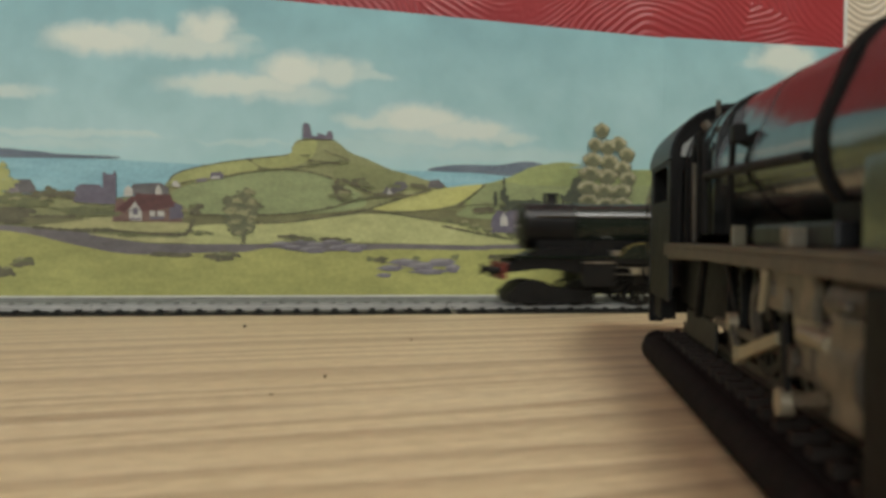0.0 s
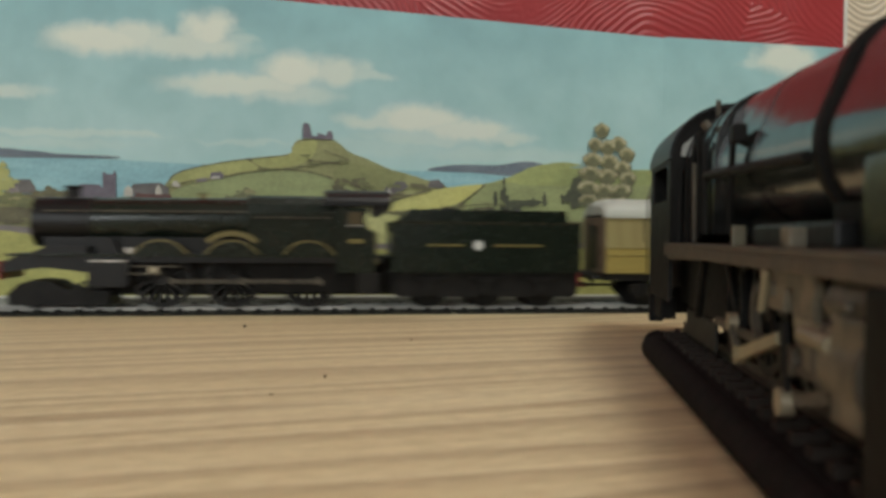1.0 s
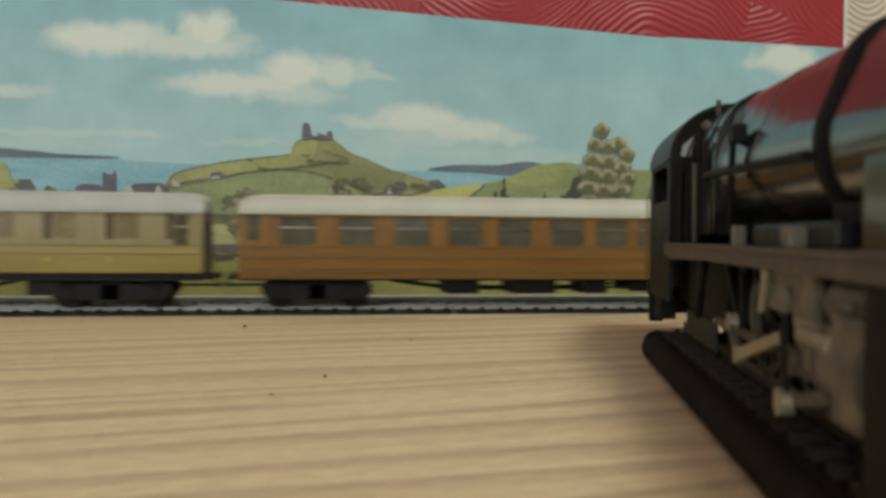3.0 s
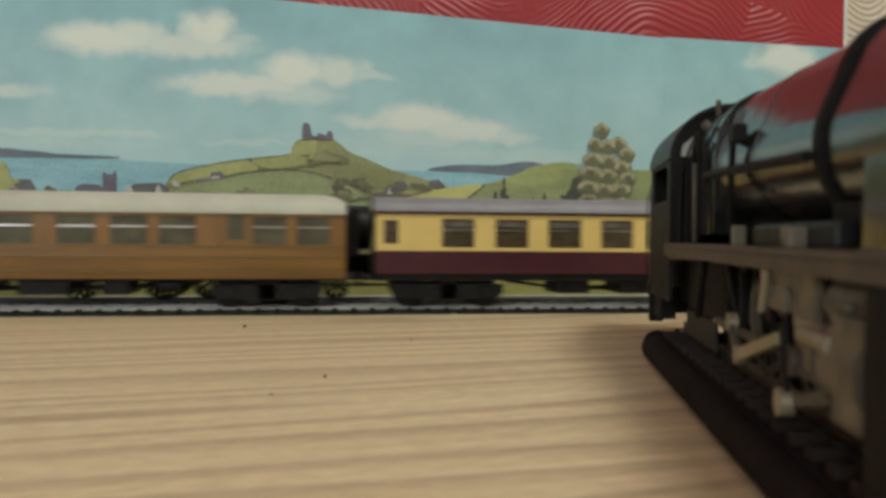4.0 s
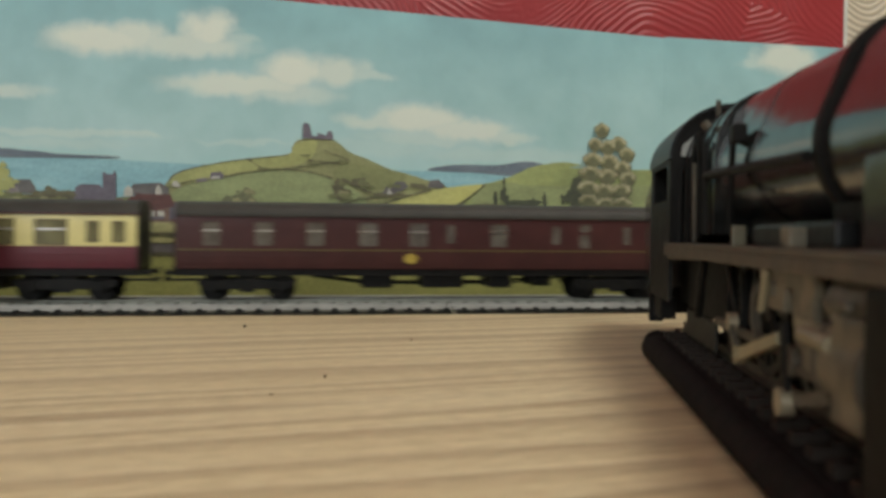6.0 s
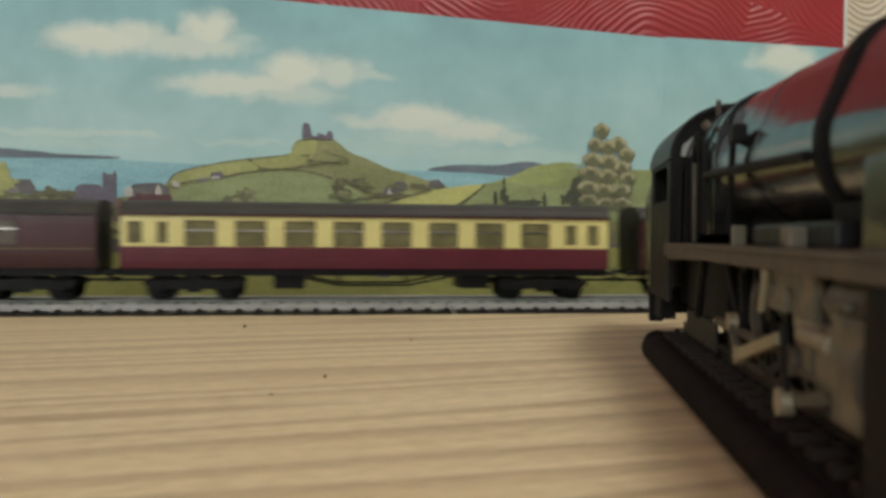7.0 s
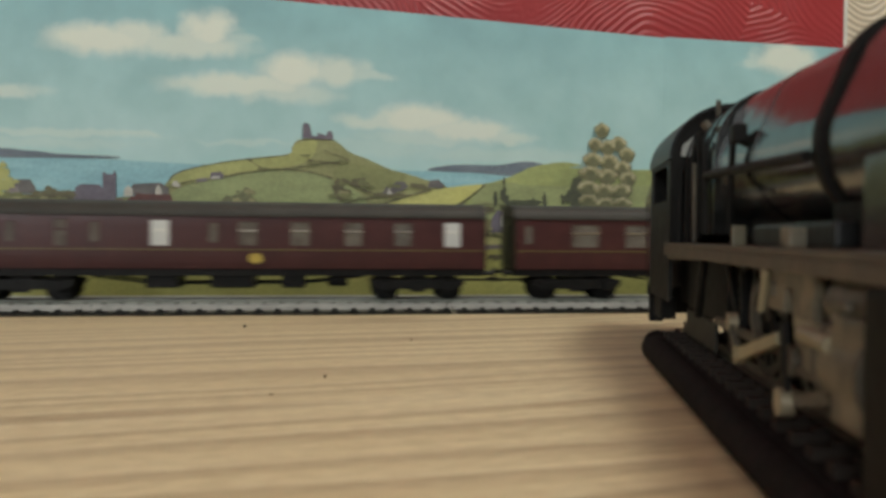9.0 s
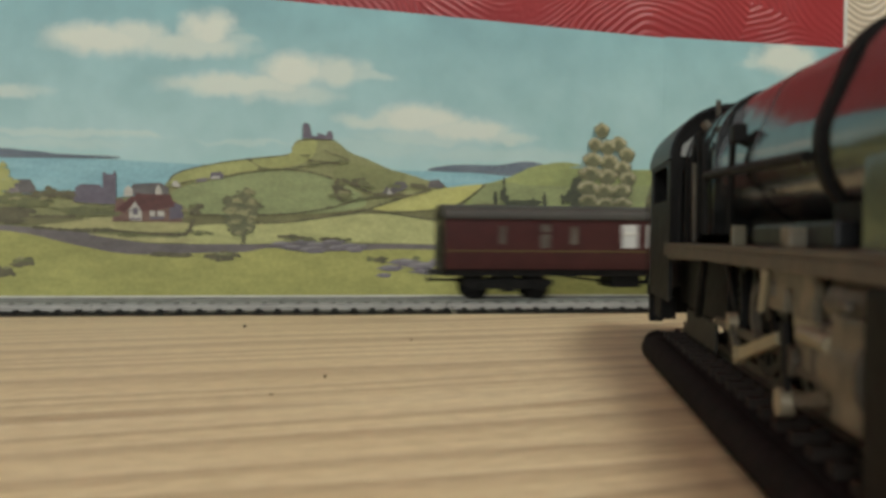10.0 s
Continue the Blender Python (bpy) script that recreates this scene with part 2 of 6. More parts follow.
def embossed_paper(name, colour, second, gap=0.42):
    """Painted wallpaper with raised swirls of rings that overlap like shells."""
    m = bpy.data.materials.new(name)
    m.use_nodes = True
    nodes, links = m.node_tree.nodes, m.node_tree.links
    b = nodes["Principled BSDF"]
    tc = nodes.new("ShaderNodeTexCoord")
    mp = nodes.new("ShaderNodeMapping")
    mp.inputs["Rotation"].default_value = (radians(90), 0, 0)
    links.new(tc.outputs["Object"], mp.inputs["Vector"])
    warp = nodes.new("ShaderNodeTexNoise")
    warp.inputs["Scale"].default_value = 14
    add = nodes.new("ShaderNodeVectorMath")
    add.operation = "MULTIPLY_ADD"
    links.new(mp.outputs["Vector"], warp.inputs["Vector"])
    links.new(warp.outputs["Color"], add.inputs[0])
    add.inputs[1].default_value = (0.035, 0.035, 0.0)
    links.new(mp.outputs["Vector"], add.inputs[2])
    v = nodes.new("ShaderNodeTexVoronoi")
    v.voronoi_dimensions = "2D"
    v.inputs["Scale"].default_value = 9.0
    links.new(add.outputs["Vector"], v.inputs["Vector"])
    s = nodes.new("ShaderNodeMath")
    s.operation = "MULTIPLY"
    s.inputs[1].default_value = 170.0
    links.new(v.outputs["Distance"], s.inputs[0])
    sn = nodes.new("ShaderNodeMath")
    sn.operation = "SINE"
    links.new(s.outputs[0], sn.inputs[0])
    r = nodes.new("ShaderNodeValToRGB")
    r.color_ramp.elements[0].position, r.color_ramp.elements[0].color = 0.1, (*second, 1)
    r.color_ramp.elements[1].position, r.color_ramp.elements[1].color = 0.9, (*colour, 1)
    mr = nodes.new("ShaderNodeMapRange")
    mr.inputs["From Min"].default_value = -1.0
    links.new(sn.outputs[0], mr.inputs["Value"])
    gate = nodes.new("ShaderNodeTexNoise")
    gate.inputs["Scale"].default_value = 16
    links.new(mp.outputs["Vector"], gate.inputs["Vector"])
    gm = nodes.new("ShaderNodeMapRange")
    gm.inputs["From Min"].default_value, gm.inputs["From Max"].default_value = gap, gap + 0.2
    links.new(gate.outputs["Fac"], gm.inputs["Value"])
    fine = nodes.new("ShaderNodeTexNoise")
    fine.inputs["Scale"].default_value = 260
    links.new(mp.outputs["Vector"], fine.inputs["Vector"])
    up = nodes.new("ShaderNodeMath")
    up.operation = "MULTIPLY"
    links.new(mr.outputs["Result"], up.inputs[0])
    links.new(gm.outputs["Result"], up.inputs[1])
    relief = nodes.new("ShaderNodeMath")
    relief.operation = "MULTIPLY_ADD"
    relief.inputs[1].default_value = 0.45
    links.new(fine.outputs["Fac"], relief.inputs[0])
    links.new(up.outputs[0], relief.inputs[2])
    # Relief shading put into the colour: hollows darker, ridges lighter.
    links.new(relief.outputs[0], r.inputs["Fac"])
    links.new(r.outputs["Color"], b.inputs["Base Color"])
    b.inputs["Roughness"].default_value = 0.42
    bp = nodes.new("ShaderNodeBump")
    bp.inputs["Strength"].default_value, bp.inputs["Distance"].default_value = 0.7, 0.0009
    links.new(relief.outputs[0], bp.inputs["Height"])
    links.new(bp.outputs["Normal"], b.inputs["Normal"])
    return m


M["pine"] = wood_material()
M["red_paper"] = embossed_paper("red_paper", (0.38, 0.043, 0.049), (0.325, 0.033, 0.037), 0.33)
M["beige_paper"] = embossed_paper("beige_paper", (0.66, 0.58, 0.45), (0.42, 0.36, 0.27), 0.15)
mat("wall_paint", (0.62, 0.56, 0.46), 0.8, second=(0.58, 0.52, 0.43), scale=8, bump=0.0004, bump_scale=300)
mat("ceiling_paint", (0.78, 0.76, 0.72), 0.85, second=(0.74, 0.72, 0.68), scale=6)
mat("carpet", (0.16, 0.12, 0.09), 0.95, second=(0.11, 0.085, 0.065), scale=40, bump=0.002, bump_scale=250)

WALL_Y, RED_END = 0.530, 0.352
# Unseen floor, ceiling and west, east, south walls close the room, bouncing light.
slab("floor", -3.2, 2.6, -2.6, WALL_Y, -0.80, -0.75, "carpet", "brown carpeted floor under the layout table", "floor")
slab("ceiling", -3.2, 2.6, -2.6, WALL_Y, 1.6, 1.65, "ceiling_paint", "white painted ceiling", "ceiling")
slab("wall_north", -3.2, RED_END, WALL_Y, 0.65, -0.8, 1.65, "red_paper", "red painted wall with embossed swirl wallpaper", "wall")
slab("wall_north_beige", RED_END + 0.0025, 2.6, WALL_Y, 0.65, -0.8, 1.65, "beige_paper", "beige wall with embossed swirl wallpaper", "wall")
slab("trim", RED_END, RED_END + 0.0025, WALL_Y - 0.001, 0.65, -0.8, 1.65, "white_paint", "pale edge strip between red and beige wallpaper", "trim")
slab("wall_west", -3.3, -3.2, -2.7, 0.65, -0.8, 1.65, "wall_paint", "plain beige side wall", "wall")
slab("wall_east", 2.6, 2.7, -2.7, 0.65, -0.8, 1.65, "wall_paint", "plain beige side wall", "wall")
slab("wall_south", -3.2, 2.6, -2.7, -2.6, -0.8, 1.65, "wall_paint", "plain beige wall behind", "wall")

# Window added out of sight at the back of the side light.
window = part("window_1", panel(-1.95, -0.45, 0.10, 1.40, [(-1.88, -1.22, 0.17, 1.33), (-1.18, -0.52, 0.17, 1.33)], lambda z: -2.595, 0.02), "white_paint")
tagged(window, "white framed window added unseen behind the side light", "window", kind="structure")
for x0, x1 in ((-1.88, -1.22), (-1.18, -0.52)):
    part("pane", box(x0, x1, -2.592, -2.588, 0.17, 1.33), "frosted", window)

# Lamp fixture added out of sight above the top light.
added_lamp = thing("added_lamp", "square white lamp shade added over the unseen top light", "lamp")
part("shade", box(0.14, 0.78, -0.64, 0.00, 1.47, 1.49, 0.004), "white_paint", added_lamp)
part("stem", tube(0.01, (0.46, -0.32, 1.49), (0.46, -0.32, 1.60), 12), "steel", added_lamp)

table = thing("layout_table", "wide pine board table carrying the model railway", "table")
part("tabletop", box(-2.9, 2.3, -0.55, 0.528, -0.022, 0.0, 0.0015), "pine", table, "pale knotty pine boards with long grain")
for lx in (-2.7, -0.9, 0.9, 2.1):
    for ly in (-0.45, 0.44):
        part("leg", box(lx - 0.03, lx + 0.03, ly - 0.03, ly + 0.03, -0.75, -0.022, 0.003), "pine", table)
base = part("trackbed", box(-2.9, 2.3, 0.3985, 0.5265, 0.0, 0.0004), "grey_bed")
tagged(base, "flat grey trackbed strip lying on the pine board", "trackbed", kind="structure")

# ---------------------------------------------------------------- tracks


def sleeper_mesh(material, high=0.0018):
    b = box(-0.0016, 0.0016, -0.0155, 0.0155, 0.0, high)
    for y in (-0.0115, 0.0115):
        box(-0.0012, 0.0012, y - 0.0008, y + 0.0008, high, high + 0.0008, bm=b)
    me = bpy.data.meshes.new("sleeper")
    b.to_mesh(me)
    b.free()
    me.materials.append(M[material])
    return me


RAIL = [(-0.0012, 0.0), (0.0012, 0.0), (0.0012, 0.0004), (0.00035, 0.0007), (0.00035, 0.0017), (0.00065, 0.0019), (0.00065, 0.0026),
        (-0.00065, 0.0026), (-0.00065, 0.0019), (-0.00035, 0.0017), (-0.00035, 0.0007), (-0.0012, 0.0004)]


def straight_track(y, z, sleeper_material, label, joints, high, tall, rail="rail_metal"):
    """Track on z; high is the sleepers' thickness, tall the height of the rails on them."""
    track = thing("railway_track", label, "track", "straight tracks", pose(0, y, z))
    me = sleeper_mesh(sleeper_material, high)
    far = bmesh.new()
    pitch = 0.0088
    for i in range(-320, 255):
        x = i * pitch
        if -0.32 < x < 0.46:
            ob = new("sleeper", me)
            ob.parent, ob.location = track, (x, 0, 0)
        else:
            merge_box(far, x - 0.0016, x + 0.0016, -0.0155, 0.0155, 0.0, high)
    rest = part("sleepers", far, sleeper_material, track)
    tagged(rest, kind="stuff")
    cuts = [-2.85, *joints, 2.25]
    for s in (-0.00825, 0.00825):
        for a, c in zip(cuts, cuts[1:]):
            part("rail", extrude([(p + s, q * tall / 0.0026 + high) for p, q in RAIL], a + 0.0003, c - 0.0003), rail, track)
    for s in (-0.0156, 0.0156):
        for a, c in zip(cuts, cuts[1:]):
            part("sleeper_web", box(a + 0.0016, c - 0.0016, s - 0.0007, s + 0.0007, 0.0, high * 0.72), sleeper_material, track)
    return track


def merge_box(bm, x0, x1, y0, y1, z0, z1):
    v = [bm.verts.new(p) for p in ((x0, y0, z0), (x1, y0, z0), (x1, y1, z0), (x0, y1, z0), (x0, y0, z1), (x1, y0, z1), (x1, y1, z1), (x0, y1, z1))]
    for f in ((0, 3, 2, 1), (4, 5, 6, 7), (0, 1, 5, 4), (1, 2, 6, 5), (2, 3, 7, 6), (3, 0, 4, 7)):
        bm.faces.new([v[i] for i in f])


FLOOR = 0.0056  # height from which the vehicles' own heights count
DROP = 0.0022  # the rail tops lie this much lower
straight_track(Y1, 0.0004, "sleeper_black", "straight model railway track with black plastic sleepers", (-0.78, -0.105, 0.065, 0.735), 0.0016, 0.0015)
straight_track(Y2, 0.0004, "sleeper_grey", "straight model railway track with dusty grey sleepers", (-0.74, -0.07, 0.6), 0.0008, 0.0022, rail="bright_rail")

# ---------------------------------------------------------------- painted backdrop


def sky_material():
    """Printed sky: pale towards its foot, with soft-edged cream clouds."""
    m = bpy.data.materials.new("printed_sky")
    m.use_nodes = True
    nodes, links = m.node_tree.nodes, m.node_tree.links
    b = nodes["Principled BSDF"]
    b.inputs["Roughness"].default_value = 0.55
    tc = nodes.new("ShaderNodeTexCoord")
    warp = nodes.new("ShaderNodeTexNoise")
    warp.inputs["Scale"].default_value, warp.inputs["Detail"].default_value = 70, 5
    links.new(tc.outputs["Object"], warp.inputs["Vector"])
    sh = nodes.new("ShaderNodeVectorMath")
    sh.operation = "MULTIPLY_ADD"
    sh.inputs[1].default_value = (0.026, 0, 0.012)
    links.new(warp.outputs["Color"], sh.inputs[0])
    off = nodes.new("ShaderNodeVectorMath")
    off.operation = "SUBTRACT"
    off.inputs[1].default_value = (0.013, 0, 0.006)
    links.new(tc.outputs["Object"], off.inputs[0])
    links.new(off.outputs[0], sh.inputs[2])
    total = None
    for text in CLOUDS.split():
        x, z, rx, rz, w = (float(v) for v in text.split(","))
        d = nodes.new("ShaderNodeVectorMath")
        d.operation = "SUBTRACT"
        d.inputs[1].default_value = (x / 1000, 0, z / 1000)
        links.new(sh.outputs[0], d.inputs[0])
        k = nodes.new("ShaderNodeVectorMath")
        k.operation = "MULTIPLY"
        k.inputs[1].default_value = (1000 / rx, 0, 1000 / rz)
        links.new(d.outputs[0], k.inputs[0])
        ln = nodes.new("ShaderNodeVectorMath")
        ln.operation = "LENGTH"
        links.new(k.outputs[0], ln.inputs[0])
        mr = nodes.new("ShaderNodeMapRange")
        mr.interpolation_type = "SMOOTHSTEP"
        mr.inputs["From Min"].default_value, mr.inputs["From Max"].default_value = 1.3, 0.45
        mr.inputs["To Min"].default_value, mr.inputs["To Max"].default_value = 0, w
        links.new(ln.outputs["Value"], mr.inputs["Value"])
        if total is None:
            total = mr.outputs["Result"]
        else:
            mx = nodes.new("ShaderNodeMath")
            mx.operation = "MAXIMUM"
            links.new(total, mx.inputs[0])
            links.new(mr.outputs["Result"], mx.inputs[1])
            total = mx.outputs[0]
    sep = nodes.new("ShaderNodeSeparateXYZ")
    links.new(tc.outputs["Object"], sep.inputs[0])
    grad = nodes.new("ShaderNodeMapRange")
    grad.inputs["From Min"].default_value, grad.inputs["From Max"].default_value = 0.075, 0.17
    links.new(sep.outputs["Z"], grad.inputs["Value"])
    ramp = nodes.new("ShaderNodeValToRGB")
    e = ramp.color_ramp.elements
    e[0].position, e[0].color = 0.0, (*SKY_LOW, 1)
    e[1].position, e[1].color = 1.0, (*SKY_HIGH, 1)
    links.new(grad.outputs["Result"], ramp.inputs["Fac"])
    blot = nodes.new("ShaderNodeTexNoise")
    blot.inputs["Scale"].default_value, blot.inputs["Detail"].default_value = 34, 6
    links.new(tc.outputs["Object"], blot.inputs["Vector"])
    mul = nodes.new("ShaderNodeMix")
    mul.data_type, mul.blend_type = "RGBA", "OVERLAY"
    mul.inputs["Factor"].default_value = 0.30
    links.new(ramp.outputs["Color"], mul.inputs["A"])
    links.new(blot.outputs["Fac"], mul.inputs["B"])
    cloud = nodes.new("ShaderNodeMix")
    cloud.data_type = "RGBA"
    links.new(total, cloud.inputs["Factor"])
    links.new(mul.outputs["Result"], cloud.inputs["A"])
    cloud.inputs["B"].default_value = (*CLOUD, 1)
    links.new(cloud.outputs["Result"], b.inputs["Base Color"])
    return m


CLOUDS = "-123,149,33,9.8,1.0 -104,151,19,9.8,0.9 -62,157,17,11.5,1.0 -77,147,39,7.4,0.8 -138,151,18,5.7,0.7 -47,151,12,4.9,0.4 -14,134,22,11.5,1.0 -43,125,47,7.4,0.9 11,135,20,9.0,0.8 -20,121,35,6.6,0.6 -71,124,18,4.1,0.6 30,133,16,3.3,0.5 61,108,28,9.0,1.0 89,102,31,7.4,0.9 37,106,27,4.9,0.7 113,98,23,3.7,0.6 68,97,43,5.7,0.4 -173,117,20,4.1,0.6 -144,94,55,2.9,0.4 -104,95,16,2.0,0.4 -43,91,31,1.6,0.3 300,153,23,10.7,0.9 282,150,14,4.1,0.5 -165,88,62,3.3,0.25 30,90,47,5.7,0.2 117,87,62,5.7,0.25"
SKY_LOW, SKY_HIGH, CLOUD = (0.45, 0.665, 0.65), (0.27, 0.50, 0.535), (0.74, 0.80, 0.71)
M["printed_sky"] = sky_material()


def ink(name, colour, second, scale=70, stretch=(1, 1, 1.6)):
    # printing inks: slightly greyed
    colour, second = (tuple(0.92 * v + 0.08 * sum(c) / 3 for v in c) for c in (colour, second))
    m = mat(name, colour, 0.6, second=second, scale=scale, stretch=stretch, low=0.3, high=0.7)
    # a second, finer layer of brush strokes and speckle, lighter and darker by turns
    nodes, links = m.node_tree.nodes, m.node_tree.links
    b, tc = nodes["Principled BSDF"], nodes["Texture Coordinate"]
    base = b.inputs["Base Color"].links[0].from_socket
    for size, along, amount in ((150, (0.45, 1, 1.3), 0.10), (520, (0.8, 1, 1.0), 0.10), (11, (0.8, 1, 1.6), 0.16)):
        mp, n, over = nodes.new("ShaderNodeMapping"), nodes.new("ShaderNodeTexNoise"), nodes.new("ShaderNodeMix")
        mp.inputs["Scale"].default_value = along
        mp.inputs["Rotation"].default_value = (0, radians(size % 37), 0)
        n.inputs["Scale"].default_value, n.inputs["Detail"].default_value = size, 5
        over.data_type, over.blend_type = "RGBA", "OVERLAY"
        over.inputs["Factor"].default_value = amount
        spread = nodes.new("ShaderNodeMapRange")
        spread.inputs["From Min"].default_value, spread.inputs["From Max"].default_value = 0.3, 0.7
        links.new(tc.outputs["Object"], mp.inputs["Vector"])
        links.new(mp.outputs["Vector"], n.inputs["Vector"])
        links.new(n.outputs["Fac"], spread.inputs["Value"])
        links.new(base, over.inputs["A"])
        links.new(spread.outputs["Result"], over.inputs["B"])
        base = over.outputs["Result"]
    links.new(base, b.inputs["Base Color"])


ink("p_sea", (0.25, 0.50, 0.56), (0.33, 0.60, 0.64), 30, (0.4, 1, 5))
ink("p_slate", (0.13, 0.17, 0.21), (0.17, 0.21, 0.25))
ink("p_hill_right", (0.42, 0.46, 0.15), (0.32, 0.38, 0.14), 30)
ink("p_castle_hill", (0.36, 0.365, 0.15), (0.26, 0.275, 0.115), 30)
ink("p_lime", (0.47, 0.48, 0.165), (0.39, 0.41, 0.14), 50)
ink("p_green", (0.41, 0.475, 0.205), (0.29, 0.335, 0.14), 14, (0.5, 1, 1.2))
ink("p_green2", (0.29, 0.31, 0.12), (0.235, 0.25, 0.10), 50)
ink("p_green3", (0.36, 0.41, 0.17), (0.29, 0.33, 0.14), 40)
ink("p_yellow", (0.62, 0.60, 0.17), (0.54, 0.53, 0.17), 40)
ink("p_left", (0.36, 0.37, 0.15), (0.25, 0.255, 0.11), 60)
ink("p_pale", (0.56, 0.56, 0.225), (0.48, 0.49, 0.19), 40)
ink("p_pale2", (0.52, 0.49, 0.21), (0.43, 0.41, 0.17), 40)
ink("p_olive", (0.25, 0.245, 0.10), (0.19, 0.18, 0.08), 60)
ink("p_road", (0.165, 0.145, 0.14), (0.21, 0.185, 0.175), 60)
ink("p_meadow", (0.46, 0.45, 0.125), (0.385, 0.385, 0.105), 12, (0.5, 1, 2.2))
ink("p_hedge", (0.19, 0.175, 0.09), (0.12, 0.11, 0.06), 160)
ink("p_bush", (0.24, 0.25, 0.10), (0.15, 0.16, 0.07), 160)
ink("p_purple", (0.15, 0.13, 0.17), (0.19, 0.17, 0.20), 120)
ink("p_slate_roof", (0.13, 0.12, 0.12), (0.18, 0.17, 0.16), 150)
ink("p_wall", (0.24, 0.20, 0.20), (0.28, 0.26, 0.25), 150)
ink("p_white", (0.62, 0.60, 0.52), (0.50, 0.48, 0.42), 150)
ink("p_redbrick", (0.20, 0.10, 0.08), (0.26, 0.17, 0.12), 200)
ink("p_redroof", (0.17, 0.065, 0.055), (0.12, 0.05, 0.045), 200)
ink("p_rock", (0.27, 0.245, 0.255), (0.18, 0.16, 0.17), 120)
ink("p_tree", (0.13, 0.14, 0.07), (0.20, 0.20, 0.10), 260)
ink("p_tree_light", (0.38, 0.36, 0.17), (0.27, 0.26, 0.12), 260)
ink("p_tree_cream", (0.62, 0.58, 0.36), (0.48, 0.45, 0.26), 300)
ink("p_rock_light", (0.36, 0.33, 0.33), (0.28, 0.255, 0.26), 140)
ink("p_conifer", (0.07, 0.08, 0.05), (0.11, 0.12, 0.07), 200)

SEAM = 0.2174
sheet = part("backdrop", extrude([(-0.45, 0.0004), (0.45, 0.0004), (0.45, 0.1595), (SEAM, 0.1636), (-0.019, 0.1757), (-0.45, 0.1972)], 0.5126, 0.5120, "y"), "printed_sky")
tagged(sheet, "printed landscape backdrop sheet of sky, hills and sea", "backdrop", kind="structure")
part("joined_sheet", extrude([(SEAM, 0.0004), (0.452, 0.0004), (0.452, 0.1602), (SEAM, 0.1642)], 0.5120, 0.5117, "y"), "printed_sky", sheet)
part("paper_margin", box(-0.45, 0.45, 0.50990, 0.5108, 0.0004, 0.0013), "white_paint", sheet, "white unprinted paper margin")


ORDER = [0]  # printed areas laid so far


def layer(level):
    ORDER[0] += 1
    return 0.5115 - 0.0001 * level - 0.000001 * ORDER[0]


def read(text):
    return [tuple(float(v) / 1000 for v in q.split(",")) for q in text.split()]


def curve_through(p, closed, steps):
    """Catmull-Rom points through p."""
    out, n = [], len(p)
    for i in range(n if closed else n - 1):
        if closed:
            a, b, c, d = p[i - 1], p[i], p[(i + 1) % n], p[(i + 2) % n]
        else:
            a, b, c, d = p[max(i - 1, 0)], p[i], p[i + 1], p[min(i + 2, n - 1)]
        for k in range(steps):
            t = k / steps
            out.append(tuple(0.5 * (2 * b[j] + (c[j] - a[j]) * t + (2 * a[j] - 5 * b[j] + 4 * c[j] - d[j]) * t * t + (3 * b[j] - a[j] - 3 * c[j] + d[j]) * t ** 3) for j in (0, 1)))
    if not closed:
        out.append(p[-1])
    return out


def flat(name, loops, level, material):
    b = bmesh.new()
    y = layer(level)
    for loop in loops:
        f = b.faces.new([b.verts.new((x, y, z)) for x, z in loop])
        f.normal_update()
        if f.normal.y > 0:
            f.normal_flip()
    bmesh.ops.triangulate(b, faces=b.faces[:])
    return part(name, b, material, sheet)


def painted(name, material, level, text, wobble, smooth):
    """One printed area of the landscape, with a slightly uneven brush edge (wobble in mm)."""
    p = read(text)
    p = curve_through(p, True, 5) if smooth else curve_through(p, True, 1)
    q = []
    for x, z in p:
        v = noise.noise_vector((x * 300, z * 300, level * 3.1))
        q.append((x + v.x * wobble / 1000, z + v.y * wobble / 1000))
    return flat(name, [q], level, material)


def hedge(material, level, width, text):
    """A printed hedge: a thin uneven line (width in mm) with small bushes dabbed along it."""
    p = curve_through(read(text), False, 8)
    up, down, loops = [], [], []
    rnd = random.Random(len(text) * 7 + int(width * 100))
    for i, (x, z) in enumerate(p):
        a, c = p[max(i - 1, 0)], p[min(i + 1, len(p) - 1)]
        d = math.hypot(c[0] - a[0], c[1] - a[1]) or 1
        nx, nz = -(c[1] - a[1]) / d, (c[0] - a[0]) / d
        w = width * 0.62 / 2000 * (0.55 + 1.2 * abs(noise.noise((x * 500, z * 500, level))))
        up.append((x + nx * w, z + nz * w))
        down.append((x - nx * w, z - nz * w))
    loops.append(up + down[::-1])
    line = flat("painted_hedge", loops, level, material)
    b = bmesh.new()
    y = layer(level)
    for i in range(len(p) - 1):
        for k in range(2):
            if rnd.random() < 0.3:
                continue
            f = rnd.random()
            x, z = (p[i][n] * (1 - f) + p[i + 1][n] * f for n in (0, 1))
            r, ph = width / 2000 * rnd.uniform(0.45, 1.15), rnd.uniform(0, 6)
            ring = [b.verts.new((x + math.cos(0.8976 * q) * r * 1.5 * (1 + 0.3 * math.sin(2 * q + ph)), y - 0.0000004 * (2 * i + k), z + r * 0.25 + math.sin(0.8976 * q) * r * (1 + 0.3 * math.cos(3 * q + ph)))) for q in range(7)]
            f = b.faces.new(ring)
            f.normal_update()
            if f.normal.y > 0:
                f.normal_flip()
    part("painted_hedge_bush", b, material, sheet)
    return line


